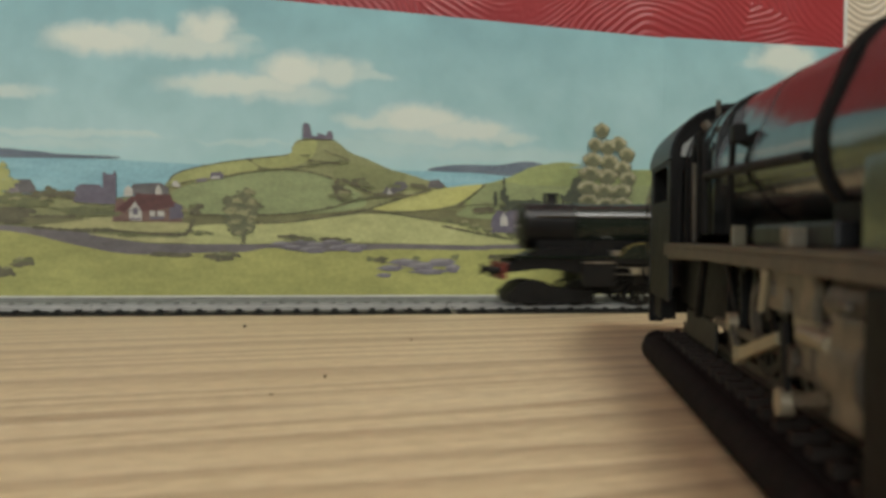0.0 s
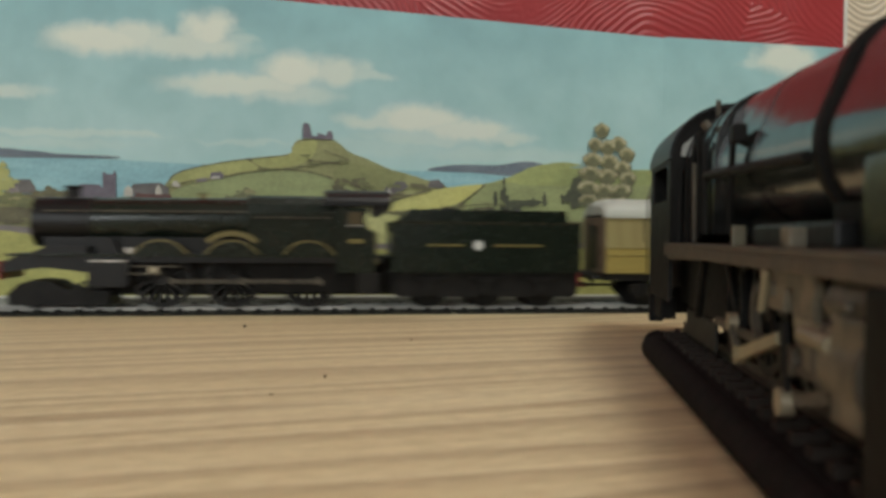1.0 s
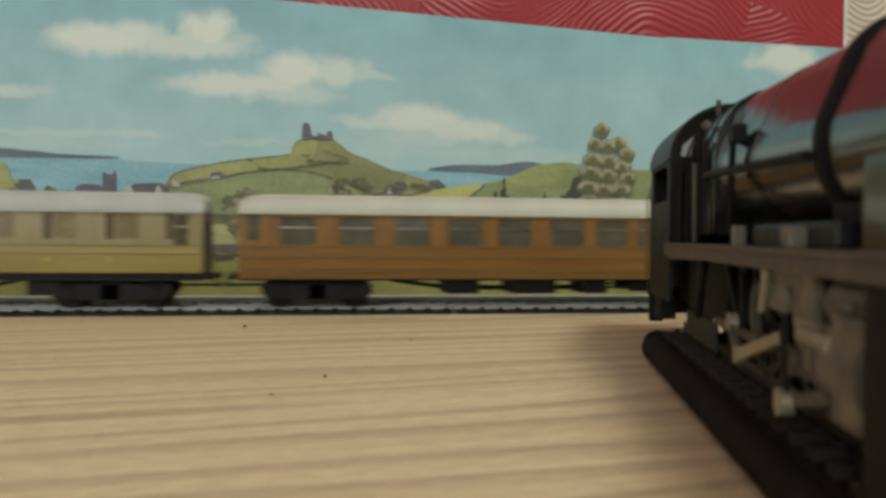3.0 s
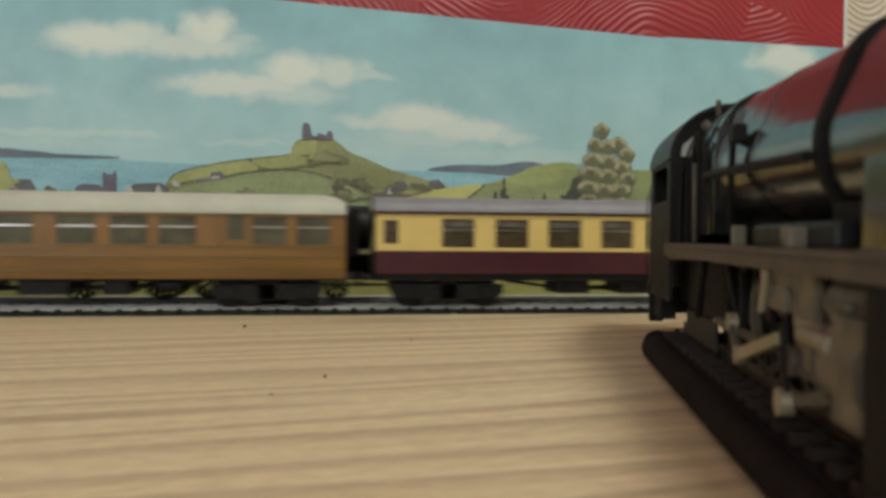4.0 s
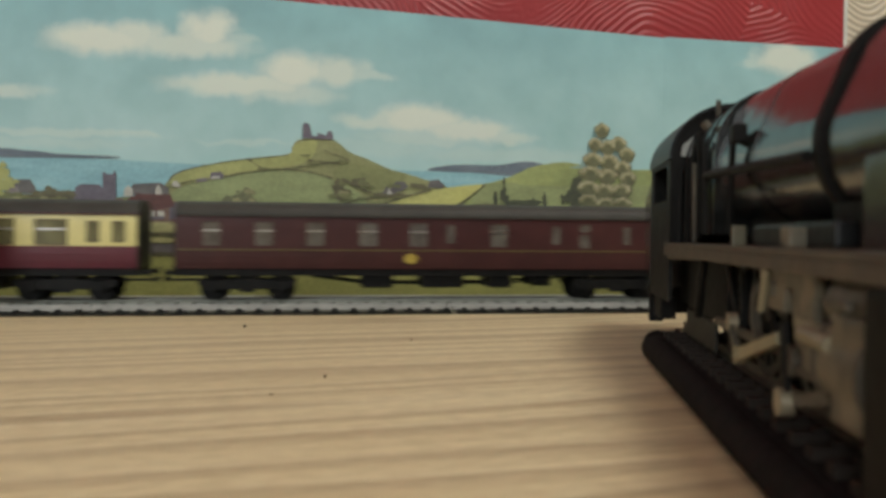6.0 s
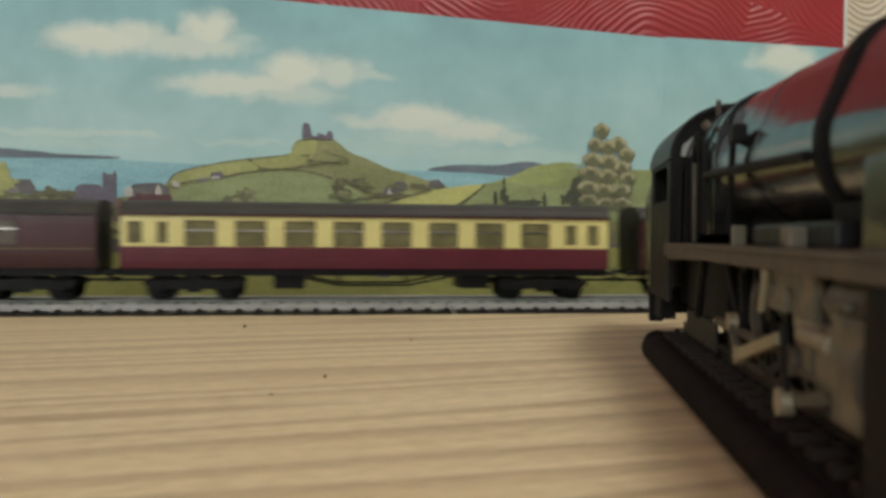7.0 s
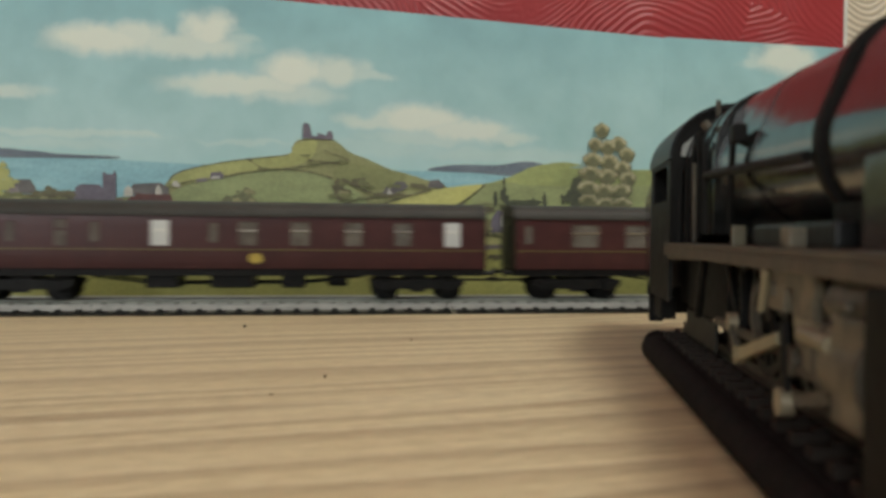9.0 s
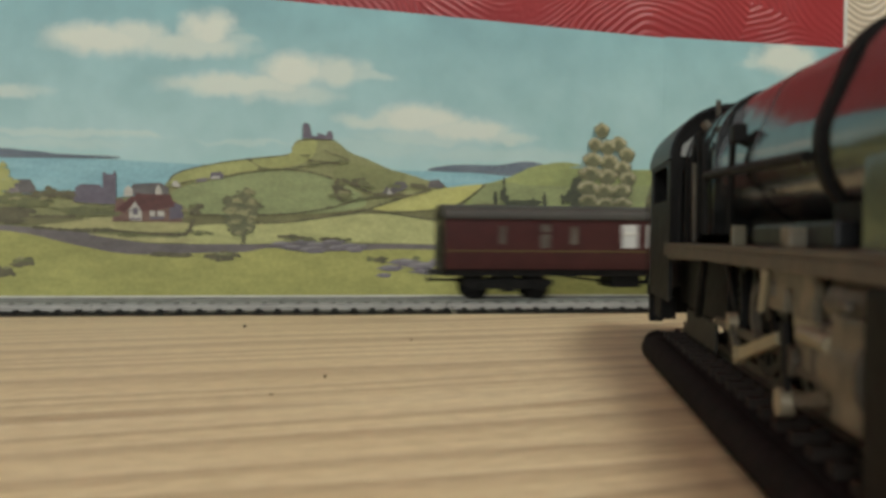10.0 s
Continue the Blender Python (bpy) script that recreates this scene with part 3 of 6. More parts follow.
def slabs(text):
    """Printed rocks (x, z, half width, half height in mm): a tilted slab with a light top and a dark cleft under it."""
    for n, q in enumerate(text.split()):
        x, z, w, h = (float(v) / 1000 for v in q.split(","))
        rnd = random.Random(n)
        k = [rnd.uniform(0.75, 1.2) for _ in range(8)]
        shape = [(-w * k[0], -h * 0.3), (-w * 0.55, h * 0.65 * k[1]), (-w * 0.05, h * 0.9 * k[2]), (w * 0.55, h * 0.8 * k[3]), (w * k[4], h * 0.1), (w * 0.6, -h * 0.8 * k[5]), (-w * 0.2, -h * 0.95 * k[6])]
        flat("painted_rock", [[(x + a, z + c) for a, c in shape]], 11, "p_rock")
        top = [shape[0], shape[1], shape[2], shape[3], (w * 0.45, h * 0.30), (-w * 0.1, h * 0.15)]
        flat("painted_rock_top", [[(x + a * 0.92, z + c * 0.92) for a, c in top]], 12, "p_rock_light")
        cleft = [(-w * 0.75, -h * 0.62), (-w * 0.1, -h * 0.80), (w * 0.65, -h * 0.55), (w * 0.55, -h * 1.05), (-w * 0.2, -h * 1.2)]
        flat("painted_rock_shade", [[(x + a, z + c) for a, c in cleft]], 12, "p_purple")


def clumps(text, seed):
    """A printed broad tree: drooping domes of leaves (x, z, half width, half height in mm), light strokes fanned over a dark hollow."""
    rnd = random.Random(seed)
    dark, light, mid = bmesh.new(), bmesh.new(), bmesh.new()
    yd, ym, yl = layer(12), layer(13), layer(14)

    def blade(b, y, x, z, a, length, wide):
        dx, dz = math.cos(a), math.sin(a)
        f = b.faces.new([b.verts.new((x + dx * u * length - dz * v * wide, y, z + dz * u * length + dx * v * wide)) for u, v in ((0, -0.4), (0.55, -0.6), (1.0, 0), (0.55, 0.6), (0, 0.4))])
        f.normal_update()
        if f.normal.y > 0:
            f.normal_flip()

    for n, q in enumerate(text.split()):
        x, z, w, h = (float(v) / 1000 for v in q.split(","))
        lift = -0.0000030 * n
        ring = [dark.verts.new((x + math.cos(a) * w * (1 + 0.12 * math.sin(5 * a)), yd + lift, z + math.sin(a) * h * (1 + 0.12 * math.cos(4 * a)))) for a in [0.3927 * k for k in range(16)]]
        f = dark.faces.new(ring)
        f.normal_update()
        if f.normal.y > 0:
            f.normal_flip()
        for k in range(17):
            a = radians(-12 + 204 * k / 16) + rnd.uniform(-0.08, 0.08)
            r = rnd.uniform(0.28, 0.46)
            blade(mid, ym + lift, x + math.cos(a) * w * r, z + math.sin(a) * h * r + h * 0.04, math.atan2(math.sin(a) * h, math.cos(a) * w), 0.60 * math.hypot(math.cos(a) * w, math.sin(a) * h), w * 0.11)
        for k in range(14):
            a = radians(5 + 170 * k / 13) + rnd.uniform(-0.1, 0.1)
            r = rnd.uniform(0.42, 0.6)
            blade(light, yl + lift, x + math.cos(a) * w * r, z + math.sin(a) * h * r + h * 0.08, math.atan2(math.sin(a) * h, math.cos(a) * w), 0.52 * math.hypot(math.cos(a) * w, math.sin(a) * h), w * 0.125)
    part("painted_tall_tree", dark, "p_tree", sheet)
    part("painted_tall_tree_leaves", mid, "p_tree_light", sheet)
    part("painted_tall_tree_lights", light, "p_tree_cream", sheet)


def blobs(name, material, level, text, seed):
    """Dabs of leaf colour: each ellipse (x, z, half width, half height in mm) breaks up into small uneven strokes."""
    rnd = random.Random(seed)
    b = bmesh.new()
    count, y = 0, layer(level)
    for q in text.split():
        x, z, rx, rz = (float(v) / 1000 for v in q.split(","))
        n = max(5, int(rx * rz * 1e6 * 0.7))
        spots = [(x, z, rx * 0.72, rz * 0.72)]
        for k in range(min(n, 40)):
            a, r = rnd.uniform(0, 6.283), math.sqrt(rnd.uniform(0.1, 1))
            s = rnd.uniform(0.22, 0.4)
            spots.append((x + math.cos(a) * r * rx, z + math.sin(a) * r * rz, max(rx * s, 0.0005), max(rz * s, 0.0005)))
        for cx, cz, ax, az in spots:
            count += 1
            ph = rnd.uniform(0, 6)
            ring = []
            for i in range(9):
                a = 6.283 * i / 9
                w = 1 + 0.28 * math.sin(3 * a + ph) * rnd.uniform(0.4, 1)
                ring.append(b.verts.new((cx + math.cos(a) * ax * w, y - 0.0000006 * (count % 90), cz + math.sin(a) * az * w)))
            f = b.faces.new(ring)
            f.normal_update()
            if f.normal.y > 0:
                f.normal_flip()
    return part(name, b, material, sheet)


painted("painted_sea", "p_sea", 1, "-253.4,80.8 -177.3,80.3 -113.1,79.7 -75.2,78.2 60.9,76.5 138.6,75.2 402.2,77.4 402.5,61.6 -253.5,52.7", 0, False)
painted("painted_headland", "p_slate", 2, "-236.1,84.0 -177.3,84.8 -165.2,84.1 -156.2,83.6 -144.0,82.3 -116.2,81.6 -113.4,80.7 -131.7,80.0 -177.3,79.6 -236.1,78.7", 0.25, True)
painted("painted_headland", "p_slate", 2, "66.1,77.3 78.2,80.0 92.2,80.9 109.9,81.0 124.1,83.3 133.1,83.2 139.6,81.2 131.4,76.8 117.1,74.5 99.3,75.9 81.7,76.2", 0.25, True)
painted("painted_hill", "p_hill_right", 3, "47.2,60.2 74.8,66.1 102.9,69.7 118.8,74.5 129.5,79.6 140.3,82.3 153.0,83.6 164.0,82.0 175.0,79.8 402.2,77.4 403.1,31.5 47.4,29.4", 0.3, True)
painted("painted_castle_hill", "p_castle_hill", 4, "-89.5,59.9 -86.3,66.5 -81.6,71.5 -72.0,75.0 -52.8,79.7 -39.8,81.6 -16.8,85.1 -14.6,88.8 -11.9,92.9 -5.3,94.4 8.0,94.4 13.1,92.2 19.8,86.9 30.0,83.1 43.7,77.2 54.0,74.7 71.3,69.5 81.8,65.9 88.9,62.6 75.1,33.1 -84.6,32.0", 0.2, True)
painted("painted_field", "p_lime", 5, "-84.7,64.2 -79.0,72.9 -62.4,77.5 -39.8,80.9 -30.6,76.5 -52.7,71.7 -73.6,66.7", 0.2, True)
painted("painted_field", "p_lime", 5, "-37.8,81.6 -16.8,84.8 -12.9,90.9 -0.3,93.2 -5.2,81.3 -26.7,76.5", 0.2, True)
painted("painted_field", "p_green", 5, "-84.7,58.3 -75.2,65.4 -52.7,70.4 -33.2,74.4 -10.2,74.8 9.9,70.2 26.8,61.3 26.8,53.8 -0.1,50.4 -39.6,49.3 -75.1,49.2", 0.2, True)
painted("painted_field", "p_green2", 5, "16.5,80.1 40.3,76.5 54.0,73.3 43.8,66.3 26.7,64.7 9.9,71.2", 0.2, True)
painted("painted_field", "p_yellow", 6, "31.9,51.8 47.2,57.8 67.9,64.7 101.1,69.0 93.1,62.3 81.9,55.9 61.1,52.5", 0.15, True)
painted("painted_field", "p_green3", 5, "93.1,56.7 102.9,68.3 120.7,70.4 153.2,68.8 402.3,72.9 403.0,35.2 93.3,33.2", 0.2, True)
painted("painted_field", "p_left", 5, "-253.4,59.6 -177.3,58.6 -147.0,59.7 -116.1,57.9 -84.7,58.3 -73.5,47.9 -73.5,28.8 -253.5,27.7", 0.3, True)
painted("painted_field", "p_pale2", 6, "-155.9,41.2 -140.7,44.9 -119.1,46.7 -105.1,46.6 -111.3,43.2 -117.5,40.9 -137.6,39.7", 0.2, True)
painted("painted_field", "p_olive", 6, "-73.5,47.9 -39.6,48.6 -0.1,49.8 26.8,53.1 43.9,51.3 26.8,49.7 -0.0,46.1 -36.4,43.3 -73.5,41.3", 0.2, True)
painted("painted_field", "p_pale", 7, "-73.5,41.3 -36.4,44.0 -0.0,46.7 26.8,50.1 47.3,49.6 68.0,46.8 99.6,41.9 131.8,34.8 103.2,31.8 30.3,32.8 -13.3,33.5 -39.6,31.6 -76.7,32.0", 0.2, True)
painted("painted_field", "p_olive", 6, "43.9,50.6 81.9,53.1 117.3,47.3 402.8,46.5 403.1,31.5 128.2,33.4 99.6,42.2 68.0,47.1", 0.2, True)
painted("painted_road", "p_road", 8, "-247.4,44.0 -200.9,43.0 -177.1,41.6 -159.0,40.2 -131.4,37.8 -100.3,32.2 -71.8,31.4 -26.4,31.7 47.4,32.2 99.6,31.5 128.1,32.4 386.0,35.1 386.1,26.9 128.1,25.7 -26.4,24.0 -106.6,23.4 -131.4,27.1 -159.0,34.7 -177.1,37.1 -200.9,38.2 -247.5,39.0", 0.25, True)
painted("painted_meadow", "p_meadow", 9, "-247.5,40.3 -200.9,39.5 -177.1,38.4 -159.0,36.0 -131.4,29.4 -106.6,25.3 -71.8,26.1 -42.7,26.9 -26.4,29.4 -6.6,27.1 27.0,28.3 47.4,29.1 103.1,28.7 128.1,29.6 386.0,31.0 386.6,0.3 13.6,0.3 -247.5,0.9", 0.35, True)
painted("painted_verge", "p_pale2", 9, "-129.9,36.9 -100.3,35.2 -75.0,34.7 -71.1,32.7 -84.5,32.0 -106.6,33.2", 0.2, True)
painted("painted_bank", "p_olive", 9, "-194.9,45.9 -177.1,46.1 -149.9,46.4 -131.5,45.3 -159.0,41.8 -177.1,42.9 -194.9,44.0", 0.4, True)
hedge("p_hedge", 10, 0.79, "-84.7,68.2 -78.4,73.5 -52.8,79.7 -16.8,84.4")
hedge("p_hedge", 10, 0.86, "-39.8,81.3 -31.6,76.4 -20.1,76.0 -0.2,79.1 17.2,81.8")
hedge("p_hedge", 10, 0.99, "-84.7,64.9 -68.8,68.8 -52.7,71.1 -39.8,73.9 -20.1,76.0")
hedge("p_hedge", 10, 1.12, "-20.1,76.0 -5.2,74.9 9.9,70.8")
hedge("p_hedge", 10, 1.65, "14.9,70.6 21.7,67.3 31.8,62.7")
hedge("p_hedge", 10, 1.32, "-73.5,48.6 -39.6,48.6 -13.4,49.9 6.6,53.2 26.8,58.9 47.2,61.3")
hedge("p_hedge", 10, 1.49, "-36.4,43.7 -13.3,45.2 6.6,48.2 26.8,51.8 47.2,58.9 67.9,64.7")
hedge("p_hedge", 10, 1.32, "43.9,51.0 68.0,47.1 92.5,44.3")
hedge("p_hedge", 10, 1.32, "86.1,56.0 92.4,60.9 102.2,69.0")
hedge("p_hedge", 10, 1.16, "33.6,51.5 61.1,52.2 99.5,56.8 117.2,55.7")
hedge("p_hedge", 10, 2.3, "-159.0,40.2 -137.6,38.8 -119.1,38.9 -100.3,37.5 -84.5,36.6 -74.7,37.3 -71.2,44.6")
hedge("p_hedge", 10, 2.0, "-194.9,45.2 -177.1,45.4 -159.0,46.3 -140.7,46.5 -119.1,49.0 -111.3,49.4")
hedge("p_bush", 10, 1.5, "-162.0,53.3 -143.7,51.0 -125.3,50.6 -111.3,52.7")
hedge("p_hedge", 10, 1.9, "-158.4,60.4 -149.9,59.6 -140.7,57.5 -134.6,56.3")
hedge("p_hedge", 10, 1.65, "75.0,43.4 96.1,39.4 121.0,35.1")
hedge("p_hedge", 10, 0.99, "4.7,87.3 19.9,81.9")
hedge("p_hedge", 10, 1.32, "-5.2,81.3 13.2,80.0")
painted("painted_castle", "p_purple", 11, "-8.3,94.4 -8.3,102.7 -7.0,103.8 -4.4,102.8 -3.7,99.2 -2.6,94.5", 0.1, False)
painted("painted_castle", "p_purple", 11, "0.4,94.2 0.3,97.9 3.0,97.3 5.7,96.7 6.3,99.1 9.0,98.8 9.7,94.1", 0.1, False)
painted("painted_castle", "p_purple", 11, "-3.3,94.5 -3.3,96.2 1.0,95.9 1.0,94.2", 0.1, False)
painted("painted_church", "p_purple", 11, "-121.4,53.9 -121.5,71.4 -120.5,73.1 -119.6,71.1 -116.2,71.2 -114.9,73.5 -114.0,71.2 -114.0,54.0", 0.1, False)
painted("painted_church", "p_purple", 11, "-137.2,55.0 -136.3,63.4 -133.2,65.4 -123.0,65.2 -120.8,62.3 -120.8,53.9", 0.1, False)
painted("painted_house", "p_slate_roof", 11, "-175.8,65.0 -171.3,67.3 -160.7,67.5 -157.4,62.4 -159.2,59.5 -174.3,59.6", 0.15, False)
painted("painted_house", "p_wall", 11, "-173.7,59.6 -173.1,63.4 -167.0,63.5 -166.4,59.7", 0.1, False)
painted("painted_house", "p_slate_roof", 11, "-106.8,62.6 -104.3,65.9 -89.5,66.8 -84.7,63.9 -84.7,60.0 -106.2,59.3", 0.1, False)
painted("painted_house", "p_white", 12, "-109.9,58.6 -109.6,62.5 -107.4,65.2 -104.9,62.6 -104.9,58.7", 0.1, False)
painted("painted_house", "p_white", 12, "-92.3,62.8 -90.8,65.8 -88.8,62.8 -88.8,59.9 -92.3,59.8", 0.1, False)
painted("painted_house", "p_white", 12, "-82.8,64.9 -80.9,68.2 -78.4,65.6 -78.4,64.0", 0.1, False)
painted("painted_house", "p_purple", 11, "-62.0,69.5 -61.0,73.2 -55.6,73.9 -53.6,71.7 -54.6,69.6", 0.1, False)
painted("painted_house", "p_white", 12, "-61.0,69.2 -60.7,70.9 -56.2,71.3 -55.9,69.6", 0.1, False)
painted("painted_house", "p_wall", 11, "-70.0,67.4 -69.0,69.4 -63.6,70.2 -62.9,68.2", 0.1, False)
painted("painted_house", "p_white", 12, "-83.4,65.5 -82.4,67.8 -80.2,68.2 -79.2,65.9", 0.1, False)
painted("painted_cottage", "p_redbrick", 12, "-116.1,44.2 -114.6,50.7 -108.3,55.4 -96.7,54.9 -81.5,56.4 -77.7,51.2 -77.0,43.9", 0.1, False)
painted("painted_cottage_roof", "p_redroof", 13, "-114.3,50.7 -106.2,58.3 -99.9,60.1 -83.8,60.0 -81.5,53.1 -96.7,50.3 -100.5,49.6 -103.6,56.1 -109.3,49.5", 0.1, False)
painted("painted_cottage_gable", "p_white", 14, "-106.7,44.9 -106.8,50.8 -103.6,55.7 -99.9,50.6 -99.8,44.3", 0.1, False)
painted("painted_cottage_window", "p_purple", 15, "-104.6,48.2 -104.6,52.1 -102.1,52.2 -102.1,48.2", 0.05, False)
painted("painted_cottage_window", "p_white", 14, "-95.4,47.3 -95.4,50.3 -87.2,50.4 -87.2,47.4", 0.05, False)
painted("painted_cottage_shed", "p_purple", 12, "-84.6,45.5 -84.3,53.0 -81.1,55.0 -77.3,53.8 -76.3,46.6", 0.15, False)
painted("painted_cottage_timber", "p_purple", 15, "-107.3,50.8 -100.4,51.2 -100.4,50.5 -107.2,50.1", 0.05, False)
painted("painted_cottage_timber", "p_purple", 15, "-106.6,46.2 -100.3,46.3 -100.3,45.3 -106.6,45.2", 0.05, False)
painted("painted_cottage_timber", "p_purple", 15, "-95.3,47.0 -87.4,47.4 -87.4,45.8 -95.3,45.4", 0.05, False)
painted("painted_cottage_timber", "p_redroof", 15, "-92.2,51.0 -91.2,51.0 -91.2,47.0 -92.2,47.0", 0.05, False)
painted("painted_cottage_chimney", "p_redroof", 14, "-102.9,56.7 -102.9,60.3 -100.7,60.7 -100.7,57.1", 0.05, False)
painted("painted_cottage_annex", "p_redbrick", 12, "-115.1,50.4 -114.1,56.2 -111.6,57.9 -107.9,54.7 -109.1,49.5", 0.15, False)
painted("painted_cottage_garden", "p_pale2", 11, "-117.5,40.6 -111.3,43.6 -75.7,43.9 -76.3,40.0 -84.5,38.2 -106.6,38.7", 0.2, True)
painted("painted_farm", "p_slate_roof", 11, "39.0,62.8 41.7,67.0 43.8,65.0 47.2,69.8 52.7,69.9 54.7,66.5 51.3,64.4 43.8,61.9", 0.1, False)
painted("painted_farm", "p_white", 12, "41.7,61.9 43.1,65.6 45.2,62.2", 0.1, False)
painted("painted_farm", "p_slate_roof", 11, "66.5,66.7 67.8,70.8 73.0,71.6 77.6,67.6 74.8,66.1", 0.1, False)
painted("painted_farm", "p_purple", 11, "105.3,39.5 106.6,48.9 110.1,53.5 115.5,52.2 123.7,56.4 125.3,39.7", 0.15, False)
painted("painted_farm", "p_white", 12, "111.6,43.8 111.9,49.3 113.7,52.1 115.9,49.4 116.6,43.8", 0.1, False)
slabs("-19.8,31.8,7.3,1.7 -8.3,33.5,8.6,1.7 -13.2,30.1,6.6,1.3 0.1,31.5,7.9,1.7 -1.6,28.8,10.6,2.0 10.1,33.3,7.3,1.3 13.5,29.9,6.6,1.7 20.2,31.3,7.9,1.3 22.9,29.0,7.3,1.7 26.9,30.7,4.6,1.3 44.1,17.8,8.6,1.7 52.6,21.3,11.2,2.0 40.7,13.4,5.9,1.3 63.0,19.2,11.2,2.3 75.1,21.3,10.6,2.3 68.2,15.8,12.5,1.7 82.1,17.9,5.3,2.6")
blobs("painted_bush", "p_hedge", 10, "-54.2,24.2,9.2,2.6 -84.6,25.1,11.6,1.7 -163.7,20.5,7.3,2.6 -174.3,15.4,6.6,3.6 -150.1,60.6,4.6,3.3 -156.1,58.2,9.9,2.0 -140.9,59.1,6.6,2.6 -168.2,49.1,9.9,2.6 -177.3,45.8,13.2,3.3 -70.3,51.9,4.6,3.3 26.7,68.4,5.9,2.6 13.2,66.5,4.0,4.0 14.9,61.4,5.3,3.3 43.8,61.9,9.9,1.7 60.9,67.3,6.6,2.0 99.5,53.4,8.6,2.0 124.5,38.6,9.9,2.0 112.2,24.6,7.3,2.0 37.2,22.6,5.3,2.0 -13.3,35.8,9.9,1.3 10.1,34.7,9.9,1.3", 3)
blobs("painted_bush", "p_bush", 12, "83.8,24.5,3.3,2.0 59.5,24.0,3.0,1.3 32.1,23.2,3.3,1.3 -5.0,34.5,5.3,0.7 -14.9,34.5,4.6,0.7 16.8,34.7,4.6,0.7 96.0,42.9,4.6,1.7 103.7,40.9,4.0,1.7 88.9,44.9,4.0,1.3 108.4,38.1,4.0,1.3 119.1,37.5,4.0,1.3 78.4,46.9,4.6,1.0 30.1,66.7,4.0,1.3 16.6,61.4,5.3,1.3 9.9,60.7,3.3,1.3 17.3,59.1,4.0,1.0 26.8,59.2,3.3,1.0 47.1,67.0,4.6,1.0 -1.9,79.0,4.6,0.7 14.8,81.4,4.0,0.7 -6.9,84.3,3.3,0.7 -29.9,75.8,6.6,0.3", 21)
blobs("painted_bush", "p_bush", 11, "-165.2,21.8,5.0,1.7 -54.2,25.5,5.9,1.3 -171.3,56.4,8.6,3.0 -159.2,54.7,9.9,2.6 -131.6,49.5,9.9,2.6 -119.2,48.7,6.6,2.0 -72.0,53.2,2.6,2.0 -67.1,38.1,6.6,1.7 -106.7,36.8,7.3,1.3 26.7,69.4,3.3,1.7 14.9,67.9,2.3,1.7", 5)
blobs("painted_bush_lights", "p_tree_light", 13, "96.7,43.9,2.6,0.7 104.4,41.9,2.3,0.7 89.6,46.0,2.3,0.7 16.6,62.8,3.0,0.7 -55.1,25.9,3.0,0.7 -165.6,22.8,2.6,0.7 -173.5,17.3,2.6,0.7 -75.0,51.2,2.6,1.0 -152.9,56.7,3.3,1.0 -168.0,56.4,3.3,1.0", 22)
blobs("painted_tree", "p_tree", 11, "-41.3,60.6,5.3,3.6 -44.6,56.2,7.9,4.0 -39.7,53.6,7.3,4.0 -47.8,51.5,7.3,3.3 -42.9,47.6,8.6,4.0 -46.1,42.9,7.3,3.0 -39.6,42.3,5.3,3.0 -44.5,38.9,6.6,2.0 -42.8,34.9,1.3,4.0", 7)
blobs("painted_tree_leaves", "p_tree_light", 12, "-39.7,62.3,3.0,2.0 -46.2,57.2,3.3,1.7 -38.0,55.7,3.0,1.7 -49.4,52.2,3.0,1.3 -42.3,49.6,3.6,1.7 -46.8,44.9,3.3,1.3 -38.3,45.0,2.6,1.3", 8)
blobs("painted_tree_leaves", "p_tree_light", 13, "-39.6,62.3,3.6,1.7 -46.8,56.5,3.3,1.3 -37.3,57.0,3.0,1.3 -50.9,50.1,3.6,1.3 -42.2,50.9,4.0,1.3 -47.7,44.2,3.0,1.3 -37.6,47.6,3.0,1.3 -46.0,38.2,2.6,1.0 -39.5,41.0,2.6,1.0", 23)
blobs("painted_conifer", "p_conifer", 11, "108.7,59.4,1.7,4.6 108.3,62.9,1.0,3.3 113.6,62.9,1.7,7.3 113.9,69.9,0.8,3.3 115.8,59.5,2.0,4.0 132.6,58.0,1.7,3.3 139.5,58.8,1.3,4.0 139.8,62.3,0.7,2.3 158.7,63.6,5.3,7.9 159.7,71.7,3.3,4.0 153.2,61.1,3.3,3.0 128.0,57.9,8.6,2.3 119.0,56.0,7.3,2.6", 9)
clumps("176.0,103.8,5.0,4.6 186.8,95.6,5.6,4.6 171.7,94.9,4.6,4.3 179.8,93.3,5.6,4.6 192.5,88.6,5.3,5.0 170.3,85.3,6.6,4.6 180.7,84.1,6.6,5.0 189.6,80.0,5.9,5.0 169.0,76.8,7.9,4.6 180.0,74.9,6.6,5.0 193.4,73.7,5.6,5.0 167.6,67.6,7.3,4.6 177.9,65.6,7.3,5.0 189.0,65.8,7.3,5.0 167.7,59.8,6.6,4.0 178.7,57.9,7.3,4.0 189.8,58.0,6.6,4.0", 11)
blobs("painted_bush", "p_lime", 11, "-175.8,71.4,4.0,4.6 -172.8,65.0,5.3,3.3 -180.3,63.3,6.6,4.6", 15)

# ---------------------------------------------------------------- rolling stock


